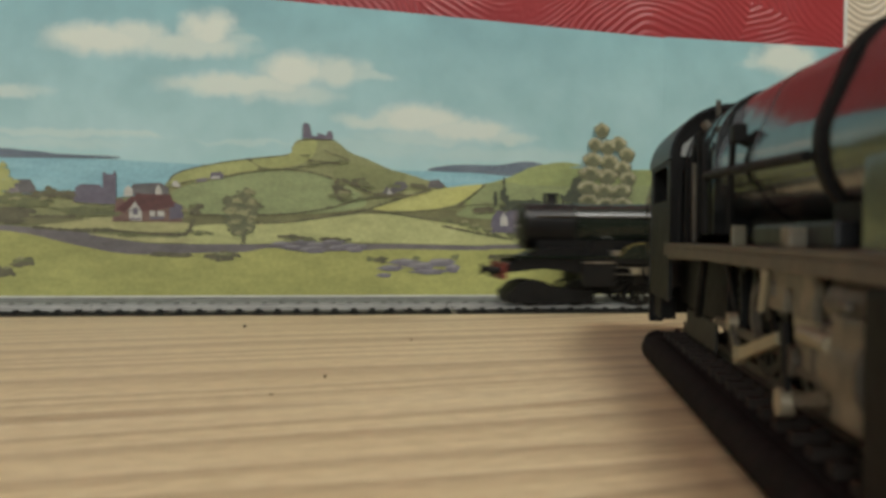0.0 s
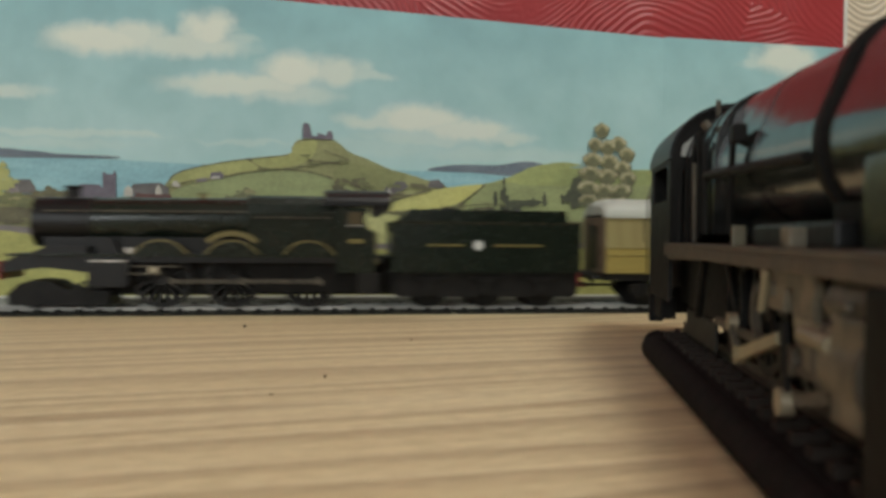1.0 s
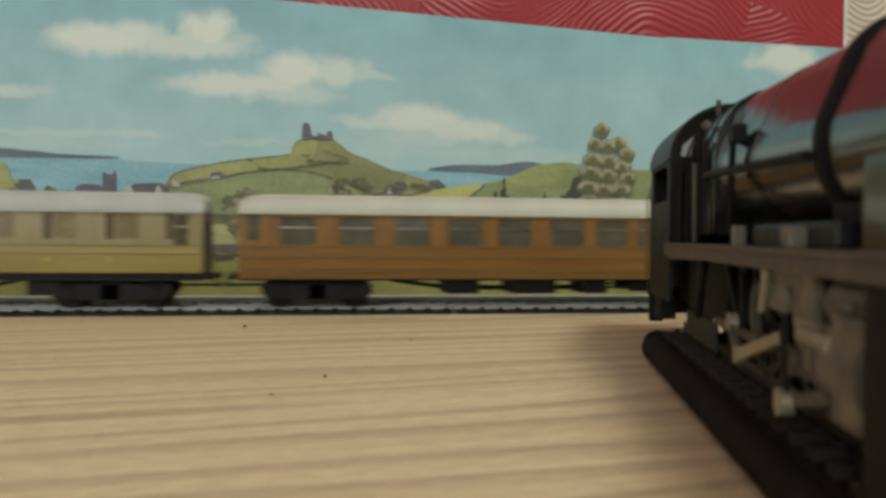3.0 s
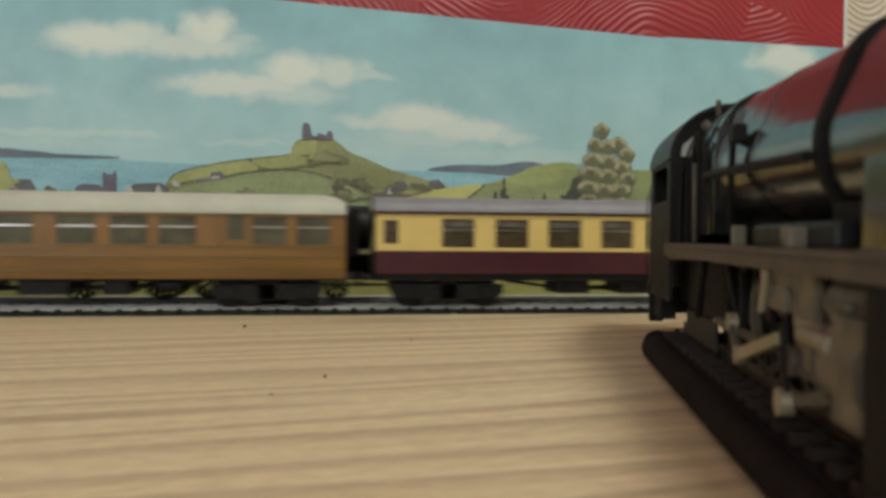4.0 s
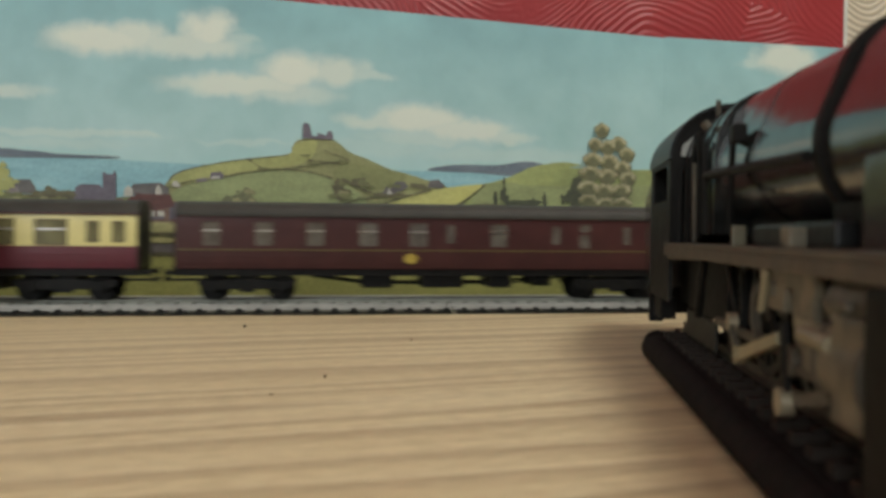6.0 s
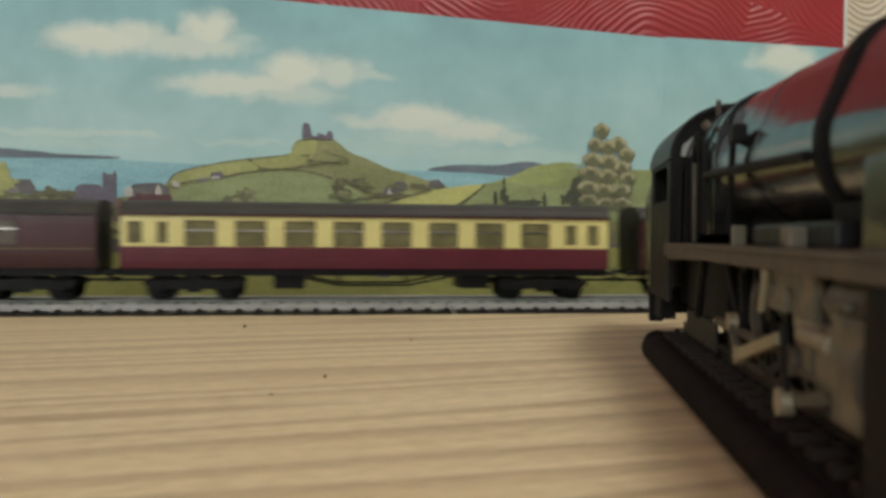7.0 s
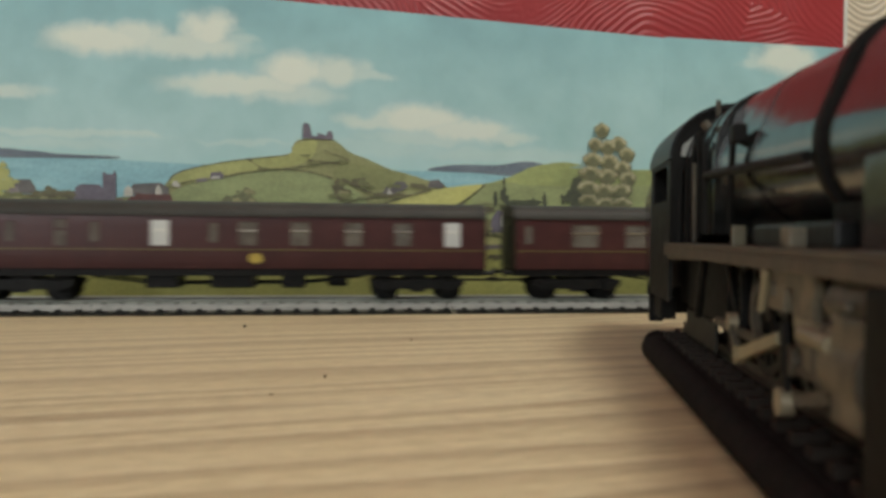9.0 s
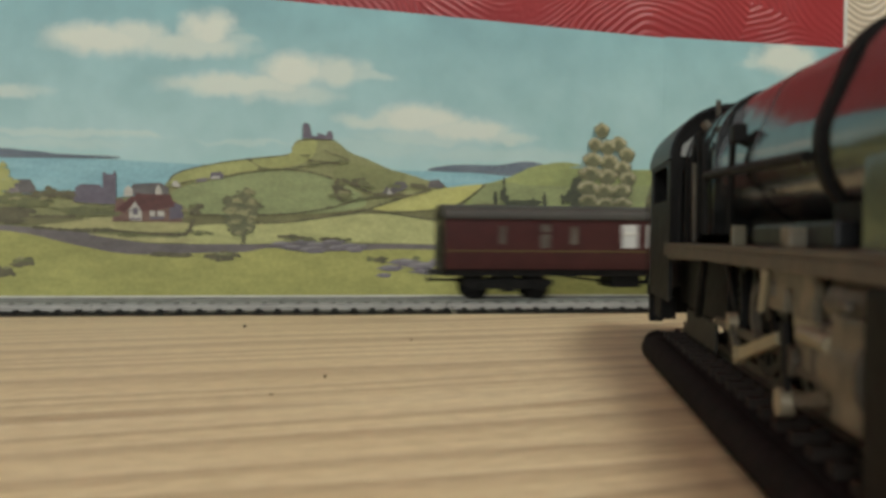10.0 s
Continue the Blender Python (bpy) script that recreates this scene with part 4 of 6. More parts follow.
def spoked_wheel(r, y0, y1, spokes):
    """One connected wheel: hub, spokes and tyre of the same thickness."""
    w = bmesh.new()
    n = spokes * 3
    radii = (0.0, r * 0.22, r * 0.84, r)
    grid = {}
    for side, y in ((0, y0), (1, y1)):
        grid[side, 0] = [w.verts.new((0, y, 0))] * n
        for k in (1, 2, 3):
            grid[side, k] = [w.verts.new((radii[k] * math.cos(6.28319 * i / n), y, radii[k] * math.sin(6.28319 * i / n))) for i in range(n)]
    for i in range(n):
        j = (i + 1) % n
        for side in (0, 1):
            w.faces.new((grid[side, 0][i], grid[side, 1][i], grid[side, 1][j]))
            w.faces.new((grid[side, 2][i], grid[side, 3][i], grid[side, 3][j], grid[side, 2][j]))
            if i % 3 == 0:
                w.faces.new((grid[side, 1][i], grid[side, 2][i], grid[side, 2][j], grid[side, 1][j]))
        w.faces.new((grid[0, 3][i], grid[1, 3][i], grid[1, 3][j], grid[0, 3][j]))
        if i % 3 == 0:
            for q in (i, j):
                w.faces.new((grid[0, 1][q], grid[1, 1][q], grid[1, 2][q], grid[0, 2][q]))
        else:
            for k in (1, 2):
                w.faces.new((grid[0, k][i], grid[1, k][i], grid[1, k][j], grid[0, k][j]))
    bmesh.ops.recalc_face_normals(w, faces=w.faces)
    return w


def wheel_mesh(r, gauge=0.0165, spokes=0, material="dusty_black"):
    """A wheelset about its own centre, axle along y; spokes=0 makes disc wheels."""
    b = bmesh.new()
    for s in (-1, 1):
        y = s * gauge / 2
        tube(r, (0, y, 0), (0, y + s * 0.0022, 0), 28, bm=b) if not spokes else None
        tube(r + 0.0009, (0, y - s * 0.0007, 0), (0, y, 0), 28, bm=b) if not spokes else None
        if spokes:
            merge(b, spoked_wheel(r, y, y + s * 0.0022, spokes))
        tube(0.0012, (0, 0, 0), (0, y, 0), 8, bm=b)
    me = bpy.data.meshes.new("wheelset")
    b.to_mesh(me)
    b.free()
    me.materials.append(M[material])
    return me


ROLLING = []  # (wheelset, radius, train)
COACH_WHEEL = None


def wheelset(mesh, x, r, parent, train, name="wheelset"):
    ob = new(name, mesh)
    ob.parent = parent
    ob.location = (x, 0, r - DROP)
    ROLLING.append((ob, x, r, train))
    return ob


def roof_bm(L, half, z0, z1, dome, over=0.0006):
    """A vaulted roof along x; dome is the length over which its ends come down."""
    b = bmesh.new()
    n = 14
    stops = [0.0] + ([dome * k / 5 for k in range(1, 6)] if dome else []) + ([L - dome * k / 5 for k in range(5, 0, -1)] if dome else []) + [L]
    rows = []
    for x in stops:
        d = min(x, L - x)
        f = 1.0 if not dome or d >= dome else 0.62 + 0.38 * math.sqrt(1 - (1 - d / dome) ** 2)
        w = 1.0 if not dome or d >= dome else 0.94 + 0.06 * math.sqrt(1 - (1 - d / dome) ** 2)
        row = []
        for i in range(n + 1):
            a = math.pi * i / n
            c, s = math.cos(a), math.sin(a)
            yy = math.copysign(abs(c) ** 0.75, c) * (half + over) * w
            row.append(b.verts.new((x, -yy, z0 + (z1 - z0) * f * s ** 0.85)))
        rows.append(row)
    for p, q in zip(rows, rows[1:]):
        for i in range(n):
            b.faces.new((p[i], q[i], q[i + 1], p[i + 1]))
        b.faces.new((p[0], p[n], q[n], q[0]))
    b.faces.new(rows[0])
    b.faces.new(rows[-1][::-1])
    bmesh.ops.recalc_face_normals(b, faces=b.faces)
    return b


def bogie(coach, xc, base, train, deep=False):
    """Bogie frame with springs, axleboxes and two wheelsets."""
    b = bmesh.new()
    h = base / 2
    for s in (-1, 1):
        y0, y1 = sorted((s * 0.0118, s * 0.0142))
        prof = [(-h - 0.0075, 0.0072), (-h - 0.004, 0.0048), (h + 0.004, 0.0048), (h + 0.0075, 0.0072), (h + 0.0075, 0.0098), (-h - 0.0075, 0.0098)]
        if deep:
            prof = [(-h - 0.0085, 0.0062), (-h - 0.005, 0.0030), (h + 0.005, 0.0030), (h + 0.0085, 0.0062), (h + 0.0085, 0.0102), (-h - 0.0085, 0.0102)]
        merge(b, extrude([(xc + p, q) for p, q in prof], y0, y1, "y"))
        for x in (-h, h):
            y2, y3 = sorted((s * 0.0138, s * 0.0156))
            box(xc + x - 0.0022, xc + x + 0.0022, y2, y3, 0.0040, 0.0088, bm=b)
            for k in range(-2, 3):
                tube(0.0005, (xc + x + k * 0.0016, s * 0.0148, 0.0092), (xc + x + k * 0.0016, s * 0.0148, 0.0104), 6, bm=b)
        box(xc - 0.004, xc + 0.004, y0, y1 + 0.0008 * (s > 0), 0.0028 + 0.0005, 0.0100, bm=b)
    box(xc - 0.005, xc + 0.005, -0.0118, 0.0118, 0.0070, 0.0118, bm=b)
    bmesh.ops.translate(b, vec=(0, 0, -0.0014), verts=b.verts)
    frame_part = part("bogie", b, "dusty_black", coach)
    for x in (-h, h):
        wheelset(COACH_WHEEL, xc + x, 0.0063, frame_part, train)
    return frame_part


def coach(label, L, train, lower, upper, roof, windows, group, dome=0.0, height=0.0502, eave=0.0424, belt=0.0245, floor=0.0137,
          gangway="black", lines=(), gear="truss", interior="interior", end=None, strip=None, bogie_base=0.034, deep=False, oval=None, corridor=False, pane_mat="glass", inset=0.036):
    global COACH_WHEEL
    if COACH_WHEEL is None:
        COACH_WHEEL = wheel_mesh(0.0063)
    c = thing("railway_coach", label, "railway coach", group)
    half, thick = 0.0172, 0.0009
    top = eave + 0.0006

    def side(z):
        return -(half - 0.0013 * max(0.0, (0.024 - z) / 0.012) ** 2 - 0.0007 * max(0.0, (z - 0.030) / 0.012) ** 2)

    def glaze(w, zb, zt):
        xc, ww, kind = w
        return (xc - ww / 2, xc + ww / 2, zb, zt)

    holes = []
    for w in windows:
        zb, zt = {"v": (0.0267, 0.0392), "d": (0.0283, 0.0384), "D": (0.0262, 0.0395), "f": (0.0265, 0.0395), "t": (0.0291, 0.0408), "n": (0.0287, 0.0402)}[w[2]]
        k = height / 0.0502
        holes.append((*glaze(w, zb * k, zt * k), w[2]))
    for s in (-1, 1):
        cur = (lambda z: side(z)) if s < 0 else (lambda z: -side(z))
        part("lower_panel", panel(0.0008, L - 0.0008, floor, belt, [], cur, -s * thick), lower, c)
        part("upper_panel", panel(0.0008, L - 0.0008, belt, top, [h[:4] for h in holes], cur, -s * thick), upper, c)
        for z, hh, m in lines:
            y = cur(z)
            part("lining", box(0.001, L - 0.001, min(y, y + s * 0.00025), max(y, y + s * 0.00025), z - hh / 2, z + hh / 2), m, c)
        if s < 0:
            for x0, x1, zb, zt, kind in holes:
                y = side((zb + zt) / 2)
                pane = part("window", box(x0, x1, y + 0.0003, y + 0.0006, zb, zt), "frosted" if kind == "f" else "dark_tan_glass" if kind in "nD" and pane_mat == "tan_glass" else pane_mat, c)
                pane.visible_shadow = False
                if kind in "vDf":
                    zm = zb + (zt - zb) * 0.62
                    part("window_bar", box(x0, x1, y - 0.0001, y + 0.0003, zm - 0.0005, zm + 0.0005), upper if kind == "D" else "white_paint" if kind == "f" else "steel", pane)
                if kind == "v" and pane_mat == "dim_glass":
                    part("ventilator", box(x0 + 0.0004, x1 - 0.0004, y - 0.0001, y + 0.0003, zt - 0.0032, zt - 0.0008), "smoky_glass", pane, "dark sliding ventilator")
                if kind in "vDdt":
                    f = bmesh.new()
                    for q in ((x0 - 0.0004, x0, zb, zt), (x1, x1 + 0.0004, zb, zt), (x0 - 0.0004, x1 + 0.0004, zb - 0.0004, zb), (x0 - 0.0004, x1 + 0.0004, zt, zt + 0.0004)):
                        box(q[0], q[1], y - 0.00022, y + 0.0003, q[2], q[3], bm=f)
                    part("window_frame", f, strip or upper, pane)
    part("roof", roof_bm(L, half - 0.0006, eave, height, dome), roof, c, smooth=True)
    for s in (-1, 1):
        y = s * (half - 0.0001)
        part("gutter", box(0.0, L, min(y, y + s * 0.0006), max(y, y + s * 0.0006), eave - 0.0006, eave + 0.0006), strip or roof, c)
    for x0, x1 in ((0.0, 0.0008), (L - 0.0008, L)):
        part("end_panel", box(x0, x1, -half + 0.0012, half - 0.0012, floor, eave + 0.001), end or "black", c)
    for s, x in ((-1, 0.0), (1, L)):
        g = bmesh.new()
        for k in range(1):
            a, e = sorted((x + s * 0.0013 * k, x + s * (0.0013 * k + 0.0009)))
            box(a, e, -0.0058, 0.0058, 0.0160, 0.0375, bm=g)
        part("gangway", g, gangway, c)
        for y in (-0.0115, 0.0115):
            bf = tube(0.0011, (x, y, 0.0118), (x + s * 0.004, y, 0.0118), 10)
            tube(0.0026, (x + s * 0.004, y, 0.0118), (x + s * 0.0048, y, 0.0118), 14, bm=bf)
            part("buffer", bf, "black", c)
        hook = box(min(x - s * 0.012, x + s * 0.0062), max(x - s * 0.012, x + s * 0.0062), -0.003, 0.003, 0.0072, 0.0082)
        box(min(x + s * 0.0052, x + s * 0.0062), max(x + s * 0.0052, x + s * 0.0062), -0.0075, 0.0075, 0.0070, 0.0090, bm=hook)
        part("coupling", hook, "black", c)
    part("underframe", box(0.0006, L - 0.0006, -half + 0.0022, half - 0.0022, 0.0104, floor), "dusty_black", c)
    part("interior_fittings", interior_bm(L, floor, corridor), interior, c)
    for x in (inset, L - inset):
        bogie(c, x, bogie_base, train, deep)
    mid = L / 2
    if gear == "truss":
        for s in (-1, 1):
            t = bmesh.new()
            y = s * 0.0135
            for a, e in (((mid - 0.042, 0.0104), (mid - 0.018, 0.0055)), ((mid - 0.018, 0.0055), (mid + 0.018, 0.0055)), ((mid + 0.018, 0.0055), (mid + 0.042, 0.0104))):
                tube(0.0006, (a[0], y, a[1]), (e[0], y, e[1]), 8, bm=t)
            for x in (mid - 0.018, mid + 0.018):
                tube(0.0006, (x, y, 0.0055), (x, y, 0.0106), 8, bm=t)
            part("truss_rod", t, "dusty_black", c)
        for x in (mid - 0.052, mid + 0.046):
            part("battery_box", box(x, x + 0.016, -0.0125, 0.0125, 0.0036, 0.0106, 0.0006), "dusty_black", c)
    else:
        for x, w in ((mid - 0.040, 0.016), (mid - 0.008, 0.022), (mid + 0.028, 0.012)):
            part("battery_box", box(x, x + w, -0.0125, 0.0125, 0.0040, 0.0106, 0.0006), "dusty_black", c)
        for s in (-1, 1):
            t = bmesh.new()
            for a, e in (((mid - 0.066, 0.0100), (mid - 0.036, 0.0062)), ((mid - 0.036, 0.0062), (mid + 0.04, 0.0066)), ((mid + 0.04, 0.0066), (mid + 0.07, 0.0100))):
                tube(0.0006, (a[0], s * 0.0095, a[1]), (e[0], s * 0.0095, e[1]), 8, bm=t)
            tube(0.003, (mid + 0.052, s * 0.009, 0.0078), (mid + 0.062, s * 0.009, 0.0078), 12, bm=t)
            part("brake_gear", t, "dusty_black", c)
    if oval:
        ob = part("oval_badge", tube(0.0036, (0, 0.0, 0), (0, -0.0004, 0), 24), "yellow_line", c, "small yellow oval badge")
        ob.location, ob.scale = (oval, side(0.019) - 0.0001, 0.0195), (1, 1, 0.75)
    for x in [L * (k + 0.5) / 9 for k in range(9)]:
        part("roof_vent", box(x - 0.0014, x + 0.0014, -0.0052, -0.0030, height - 0.0024, height - 0.0004, 0.0004), roof, c)
    return c


def interior_bm(L, floor, corridor=True):
    b = box(0.002, L - 0.002, -0.0145, 0.0145, floor + 0.0004, floor + 0.0012)
    n = 9
    for i in range(1, n):
        x = 0.004 + (L - 0.008) * i / n
        box(x - 0.0025, x + 0.0025, -0.0140, 0.0140, floor, 0.0290, 0.0005, bm=b)
        if corridor:
            box(x - 0.0009, x + 0.0009, -0.0050, 0.0145, floor, 0.0400, bm=b)
    if corridor:
        box(0.003, L - 0.003, 0.0040, 0.0046, floor, 0.0405, bm=b)
    return b


TRAIN_A, TRAIN_B = "train_a", "train_b"
PLACED = []  # (vehicle, start x, train)

cream_windows = [(0.0079, 0.0059, "d"), (0.0398, 0.0145, "v"), (0.0657, 0.0150, "v"), (0.0917, 0.0152, "v"), (0.1180, 0.0150, "v"), (0.1362, 0.0050, "d"),
                 (0.1485, 0.0047, "d"), (0.1625, 0.0078, "D"), (0.1841, 0.0052, "d"), (0.2085, 0.0080, "D"), (0.2247, 0.0056, "d")]
brake_cream = coach("crimson and cream brake coach with grey roof", 0.260, TRAIN_A, "dark_crimson", "cream", "grey_roof", cream_windows, "coaches of the front train",
                    gear="boxes", strip="maroon", deep=True, bogie_base=0.036, corridor=True, interior="interior_tan", pane_mat="dim_glass")
PLACED.append((brake_cream, 0.9083, TRAIN_A))

teak_windows = [(0.0070, 0.0060, "n")] + [(x, 0.0160, "v") for x in (0.0270, 0.0540, 0.0800, 0.1050, 0.1290, 0.1550, 0.1775, 0.1985)] + [(0.2240, 0.0075, "n"), (0.2393, 0.0150, "v"), (0.2592, 0.0150, "v")]
teak_coach = coach("varnished teak coach with domed cream-white roof", 0.2740, TRAIN_A, "teak", "teak_panel", "cream_roof", teak_windows, "coaches of the front train",
                   dome=0.016, height=0.0508, eave=0.0416, belt=0.0262, floor=0.0113, lines=((0.0262, 0.0004, "dull_gold"), (0.0215, 0.0004, "dull_gold"), (0.0147, 0.0004, "dull_gold")),
                   gear="boxes", end="teak", deep=True, pane_mat="grey_glass")
for k, w in enumerate((0.0090, 0.0040, 0.0060, 0.0045, 0.0080, 0.0040, 0.0070, 0.0085)):
    x = 0.1240 + 0.0098 * k
    part("lettering", box(x, x + w, -0.0169, -0.0166, 0.0190, 0.0202), "dull_gold", teak_coach, "gold lettering bar")
PLACED.append((teak_coach, 0.6214, TRAIN_A))

pale_windows = [(0.0215, 0.0030, "n"), (0.0865, 0.0066, "D")] + [(0.1080 + 0.0262 * k, 0.0095, "t") for k in range(5)] + [(0.1005 + 0.0262 * k, 0.0036, "n") for k in range(6)] + [(0.2360, 0.0064, "D")]
pale_coach = coach("pale yellow-brown teak brake coach with white roof", 0.2460, TRAIN_A, "pale_teak", "pale_teak_upper", "white_roof", pale_windows, "coaches of the front train",
                   dome=0.008, height=0.0508, eave=0.0416, belt=0.0262, floor=0.0140, lines=((0.0262, 0.0004, "dull_gold"), (0.0225, 0.0004, "dull_gold")), end="interior", deep=True, inset=0.041, bogie_base=0.036, interior="pale_teak_upper", corridor=True, pane_mat="tan_glass")
for x in (0.0400, 0.0665, 0.1000, 0.1262, 0.1524, 0.1786, 0.2048):
    part("door_handle", box(x - 0.0010, x + 0.0010, -0.0173, -0.0168, 0.0190, 0.0206, 0.0002), "yellow_line", pale_coach, "small brass door handle")
PLACED.append((pale_coach, 0.3605, TRAIN_A))

cream2_windows = [(0.0077, 0.0060, "d"), (0.0209, 0.0042, "d")] + [(0.0396 + 0.02484 * k, 0.0147, "v") for k in range(8)] + [(0.2332, 0.0052, "d"), (0.2455, 0.0052, "d")]
coach_c = coach("crimson and pale cream coach with dark grey roof", 0.2550, TRAIN_B, "crimson", "pale_cream", "dark_roof", cream2_windows, "coaches of the rear train",
                height=0.0488, eave=0.0414, belt=0.0252, floor=0.0141, strip="maroon", corridor=True, pane_mat="olive_glass")
PLACED.append((coach_c, -1.7920, TRAIN_B))

brake_windows = [(0.0319, 0.0038, "d"), (0.0554, 0.0056, "D"), (0.0714, 0.0042, "d"), (0.1027, 0.0090, "f"), (0.1288, 0.0044, "d"), (0.1460, 0.0095, "v"), (0.1722, 0.0096, "v"),
                 (0.1995, 0.0090, "v"), (0.2254, 0.0090, "v"), (0.2516, 0.0085, "f")]
coach_l = coach("maroon brake coach with white frosted windows and dark roof", 0.2700, TRAIN_B, "maroon", "maroon", "dark_roof", brake_windows, "coaches of the rear train",
                height=0.0488, eave=0.0414, belt=0.0238, floor=0.0141, lines=((0.0238, 0.0005, "dull_gold"),), gear="boxes", oval=0.150, corridor=True, pane_mat="smoky_glass")
PLACED.append((coach_l, -2.3530, TRAIN_B))
brake_back = [(0.2700 - x, w, "v" if k == "f" else k) for x, w, k in brake_windows]
coach_a = coach("maroon brake coach with dark roof behind the engine", 0.2700, TRAIN_B, "maroon", "maroon", "dark_roof", brake_back, "coaches of the rear train",
                height=0.0488, eave=0.0414, belt=0.0238, floor=0.0141, lines=((0.0238, 0.0005, "dull_gold"),), gear="boxes", oval=0.120, corridor=True, pane_mat="smoky_glass")
PLACED.append((coach_a, -1.5200, TRAIN_B))
long_windows = [(x - 0.004 * (x > 0.02), w, k) for x, w, k in [(0.0079, 0.0036, "d"), (0.0434, 0.0150, "v"), (0.0735, 0.0150, "v"), (0.0935, 0.0090, "v"), (0.1060, 0.0044, "d"), (0.1180, 0.0090, "v"), (0.1360, 0.0146, "v"),
                (0.1545, 0.0066, "D"), (0.1735, 0.0150, "v"), (0.1930, 0.0090, "v"), (0.2240, 0.0160, "v")]]
coach_b = coach("maroon corridor coach with dark roof and many windows", 0.2660, TRAIN_B, "maroon", "maroon", "dark_roof", long_windows, "coaches of the rear train",
                height=0.0488, eave=0.0414, belt=0.0238, floor=0.0141, lines=((0.0238, 0.0005, "dull_gold"),), gear="boxes", corridor=True, pane_mat="smoky_glass")
PLACED.append((coach_b, -2.0680, TRAIN_B))

# ---------------------------------------------------------------- engines and tenders of the moving trains


def arch(x, z, r, w, y0, y1, a0=0.0, a1=math.pi, n=16):
    """A splasher or arc-shaped plate: part of a ring in the x-z plane, carried from y0 to y1."""
    prof = [(x + math.cos(a0 + (a1 - a0) * i / n) * r, z + math.sin(a0 + (a1 - a0) * i / n) * r) for i in range(n + 1)]
    prof += [(x + math.cos(a1 + (a0 - a1) * i / n) * (r - w), z + math.sin(a1 + (a0 - a1) * i / n) * (r - w)) for i in range(n + 1)]
    return extrude(prof, y0, y1, "y")


def half_disc(x, z, r, y0, y1, zmin, n=20):
    a = math.asin(max(-1.0, min(1.0, (zmin - z) / r)))
    prof = [(x + math.cos(a + (math.pi - 2 * a) * i / n) * r, z + math.sin(a + (math.pi - 2 * a) * i / n) * r) for i in range(n + 1)]
    return extrude(prof, y0, y1, "y")


def revolve(profile, seg=24):
    """A turned shape about z from (radius, height) pairs."""
    b = bmesh.new()
    rings = [[b.verts.new((r * math.cos(6.28319 * i / seg), r * math.sin(6.28319 * i / seg), z)) for i in range(seg)] for r, z in profile]
    for p, q in zip(rings, rings[1:]):
        for i in range(seg):
            b.faces.new((p[i], p[(i + 1) % seg], q[(i + 1) % seg], q[i]))
    b.faces.new(rings[0][::-1])
    b.faces.new(rings[-1])
    bmesh.ops.recalc_face_normals(b, faces=b.faces)
    return b


CHIMNEY = [(0.0046, 0.0), (0.0038, 0.0008), (0.0033, 0.002), (0.0033, 0.0052), (0.0041, 0.0056), (0.0041, 0.0066), (0.0030, 0.0068)]
SAFETY = [(0.0034, 0.0), (0.0030, 0.0010), (0.0022, 0.0022), (0.0019, 0.0036), (0.0024, 0.0040), (0.0014, 0.0044)]


def lifted(bm, x, y, z, k=1.0):
    bmesh.ops.transform(bm, matrix=Matrix.Translation((x, y, z)) @ Matrix.Diagonal((k, k, k, 1)), verts=bm.verts)
    return bm


def buffers(parent, x, s, z=0.0135, beam="red_paint"):
    a, e = sorted((x, x - s * 0.0016))
    part("buffer_beam", box(a, e, -0.0155, 0.0155, z - 0.0042, z + 0.0040, 0.0003), beam, parent)
    for y in (-0.0108, 0.0108):
        b = tube(0.0016, (x, y, z), (x + s * 0.0045, y, z), 12)
        tube(0.0029, (x + s * 0.0045, y, z), (x + s * 0.0055, y, z), 16, bm=b)
        part("buffer", b, "dusty_black", parent)


RODS = []  # (rod, x, crank circle radius, wheel radius, train)


def cab_plate(x0, x1, s, material, parent, cut):
    """Cab side with a window and an open, stepped rear edge."""
    prof = [(x0, 0.0140), (x1, 0.0140), (x1, 0.0330), (x1 - 0.0035, 0.0345), (x1 - 0.0050, 0.0385), (x1 - 0.0035, 0.0440), (x0, 0.0450)]
    ob = part("cab_side", extrude(prof, *sorted((s * 0.0154, s * 0.0162)), "y"), material, parent)
    part("cab_side_window", box(cut - 0.0034, cut + 0.0034, *sorted((s * 0.0161, s * 0.0164)), 0.0365, 0.0425, 0.0003), "dim_glass", parent, "dark cab side window")
    part("window_sill", box(cut - 0.0040, cut + 0.0040, *sorted((s * 0.0161, s * 0.0167)), 0.0357, 0.0363), "steel", parent)
    part("cab_rear_handrail", tube(0.0004, (x1 + 0.0006, s * 0.0158, 0.0180), (x1 + 0.0006, s * 0.0158, 0.0330), 8), "dull_gold", parent)
    return ob


def wheel_splash(x, s, parent, r=0.0142, beading="dull_gold"):
    y2, y3 = sorted((s * 0.0125, s * 0.0162))
    part("splasher", half_disc(x, 0.0145, r, y2, y3, 0.0222), "loco_green", parent)
    part("splasher_beading", arch(x, 0.0145, r + 0.0004, 0.0008, *sorted((s * 0.0161, s * 0.0165)), radians(33), radians(147)), beading, parent)


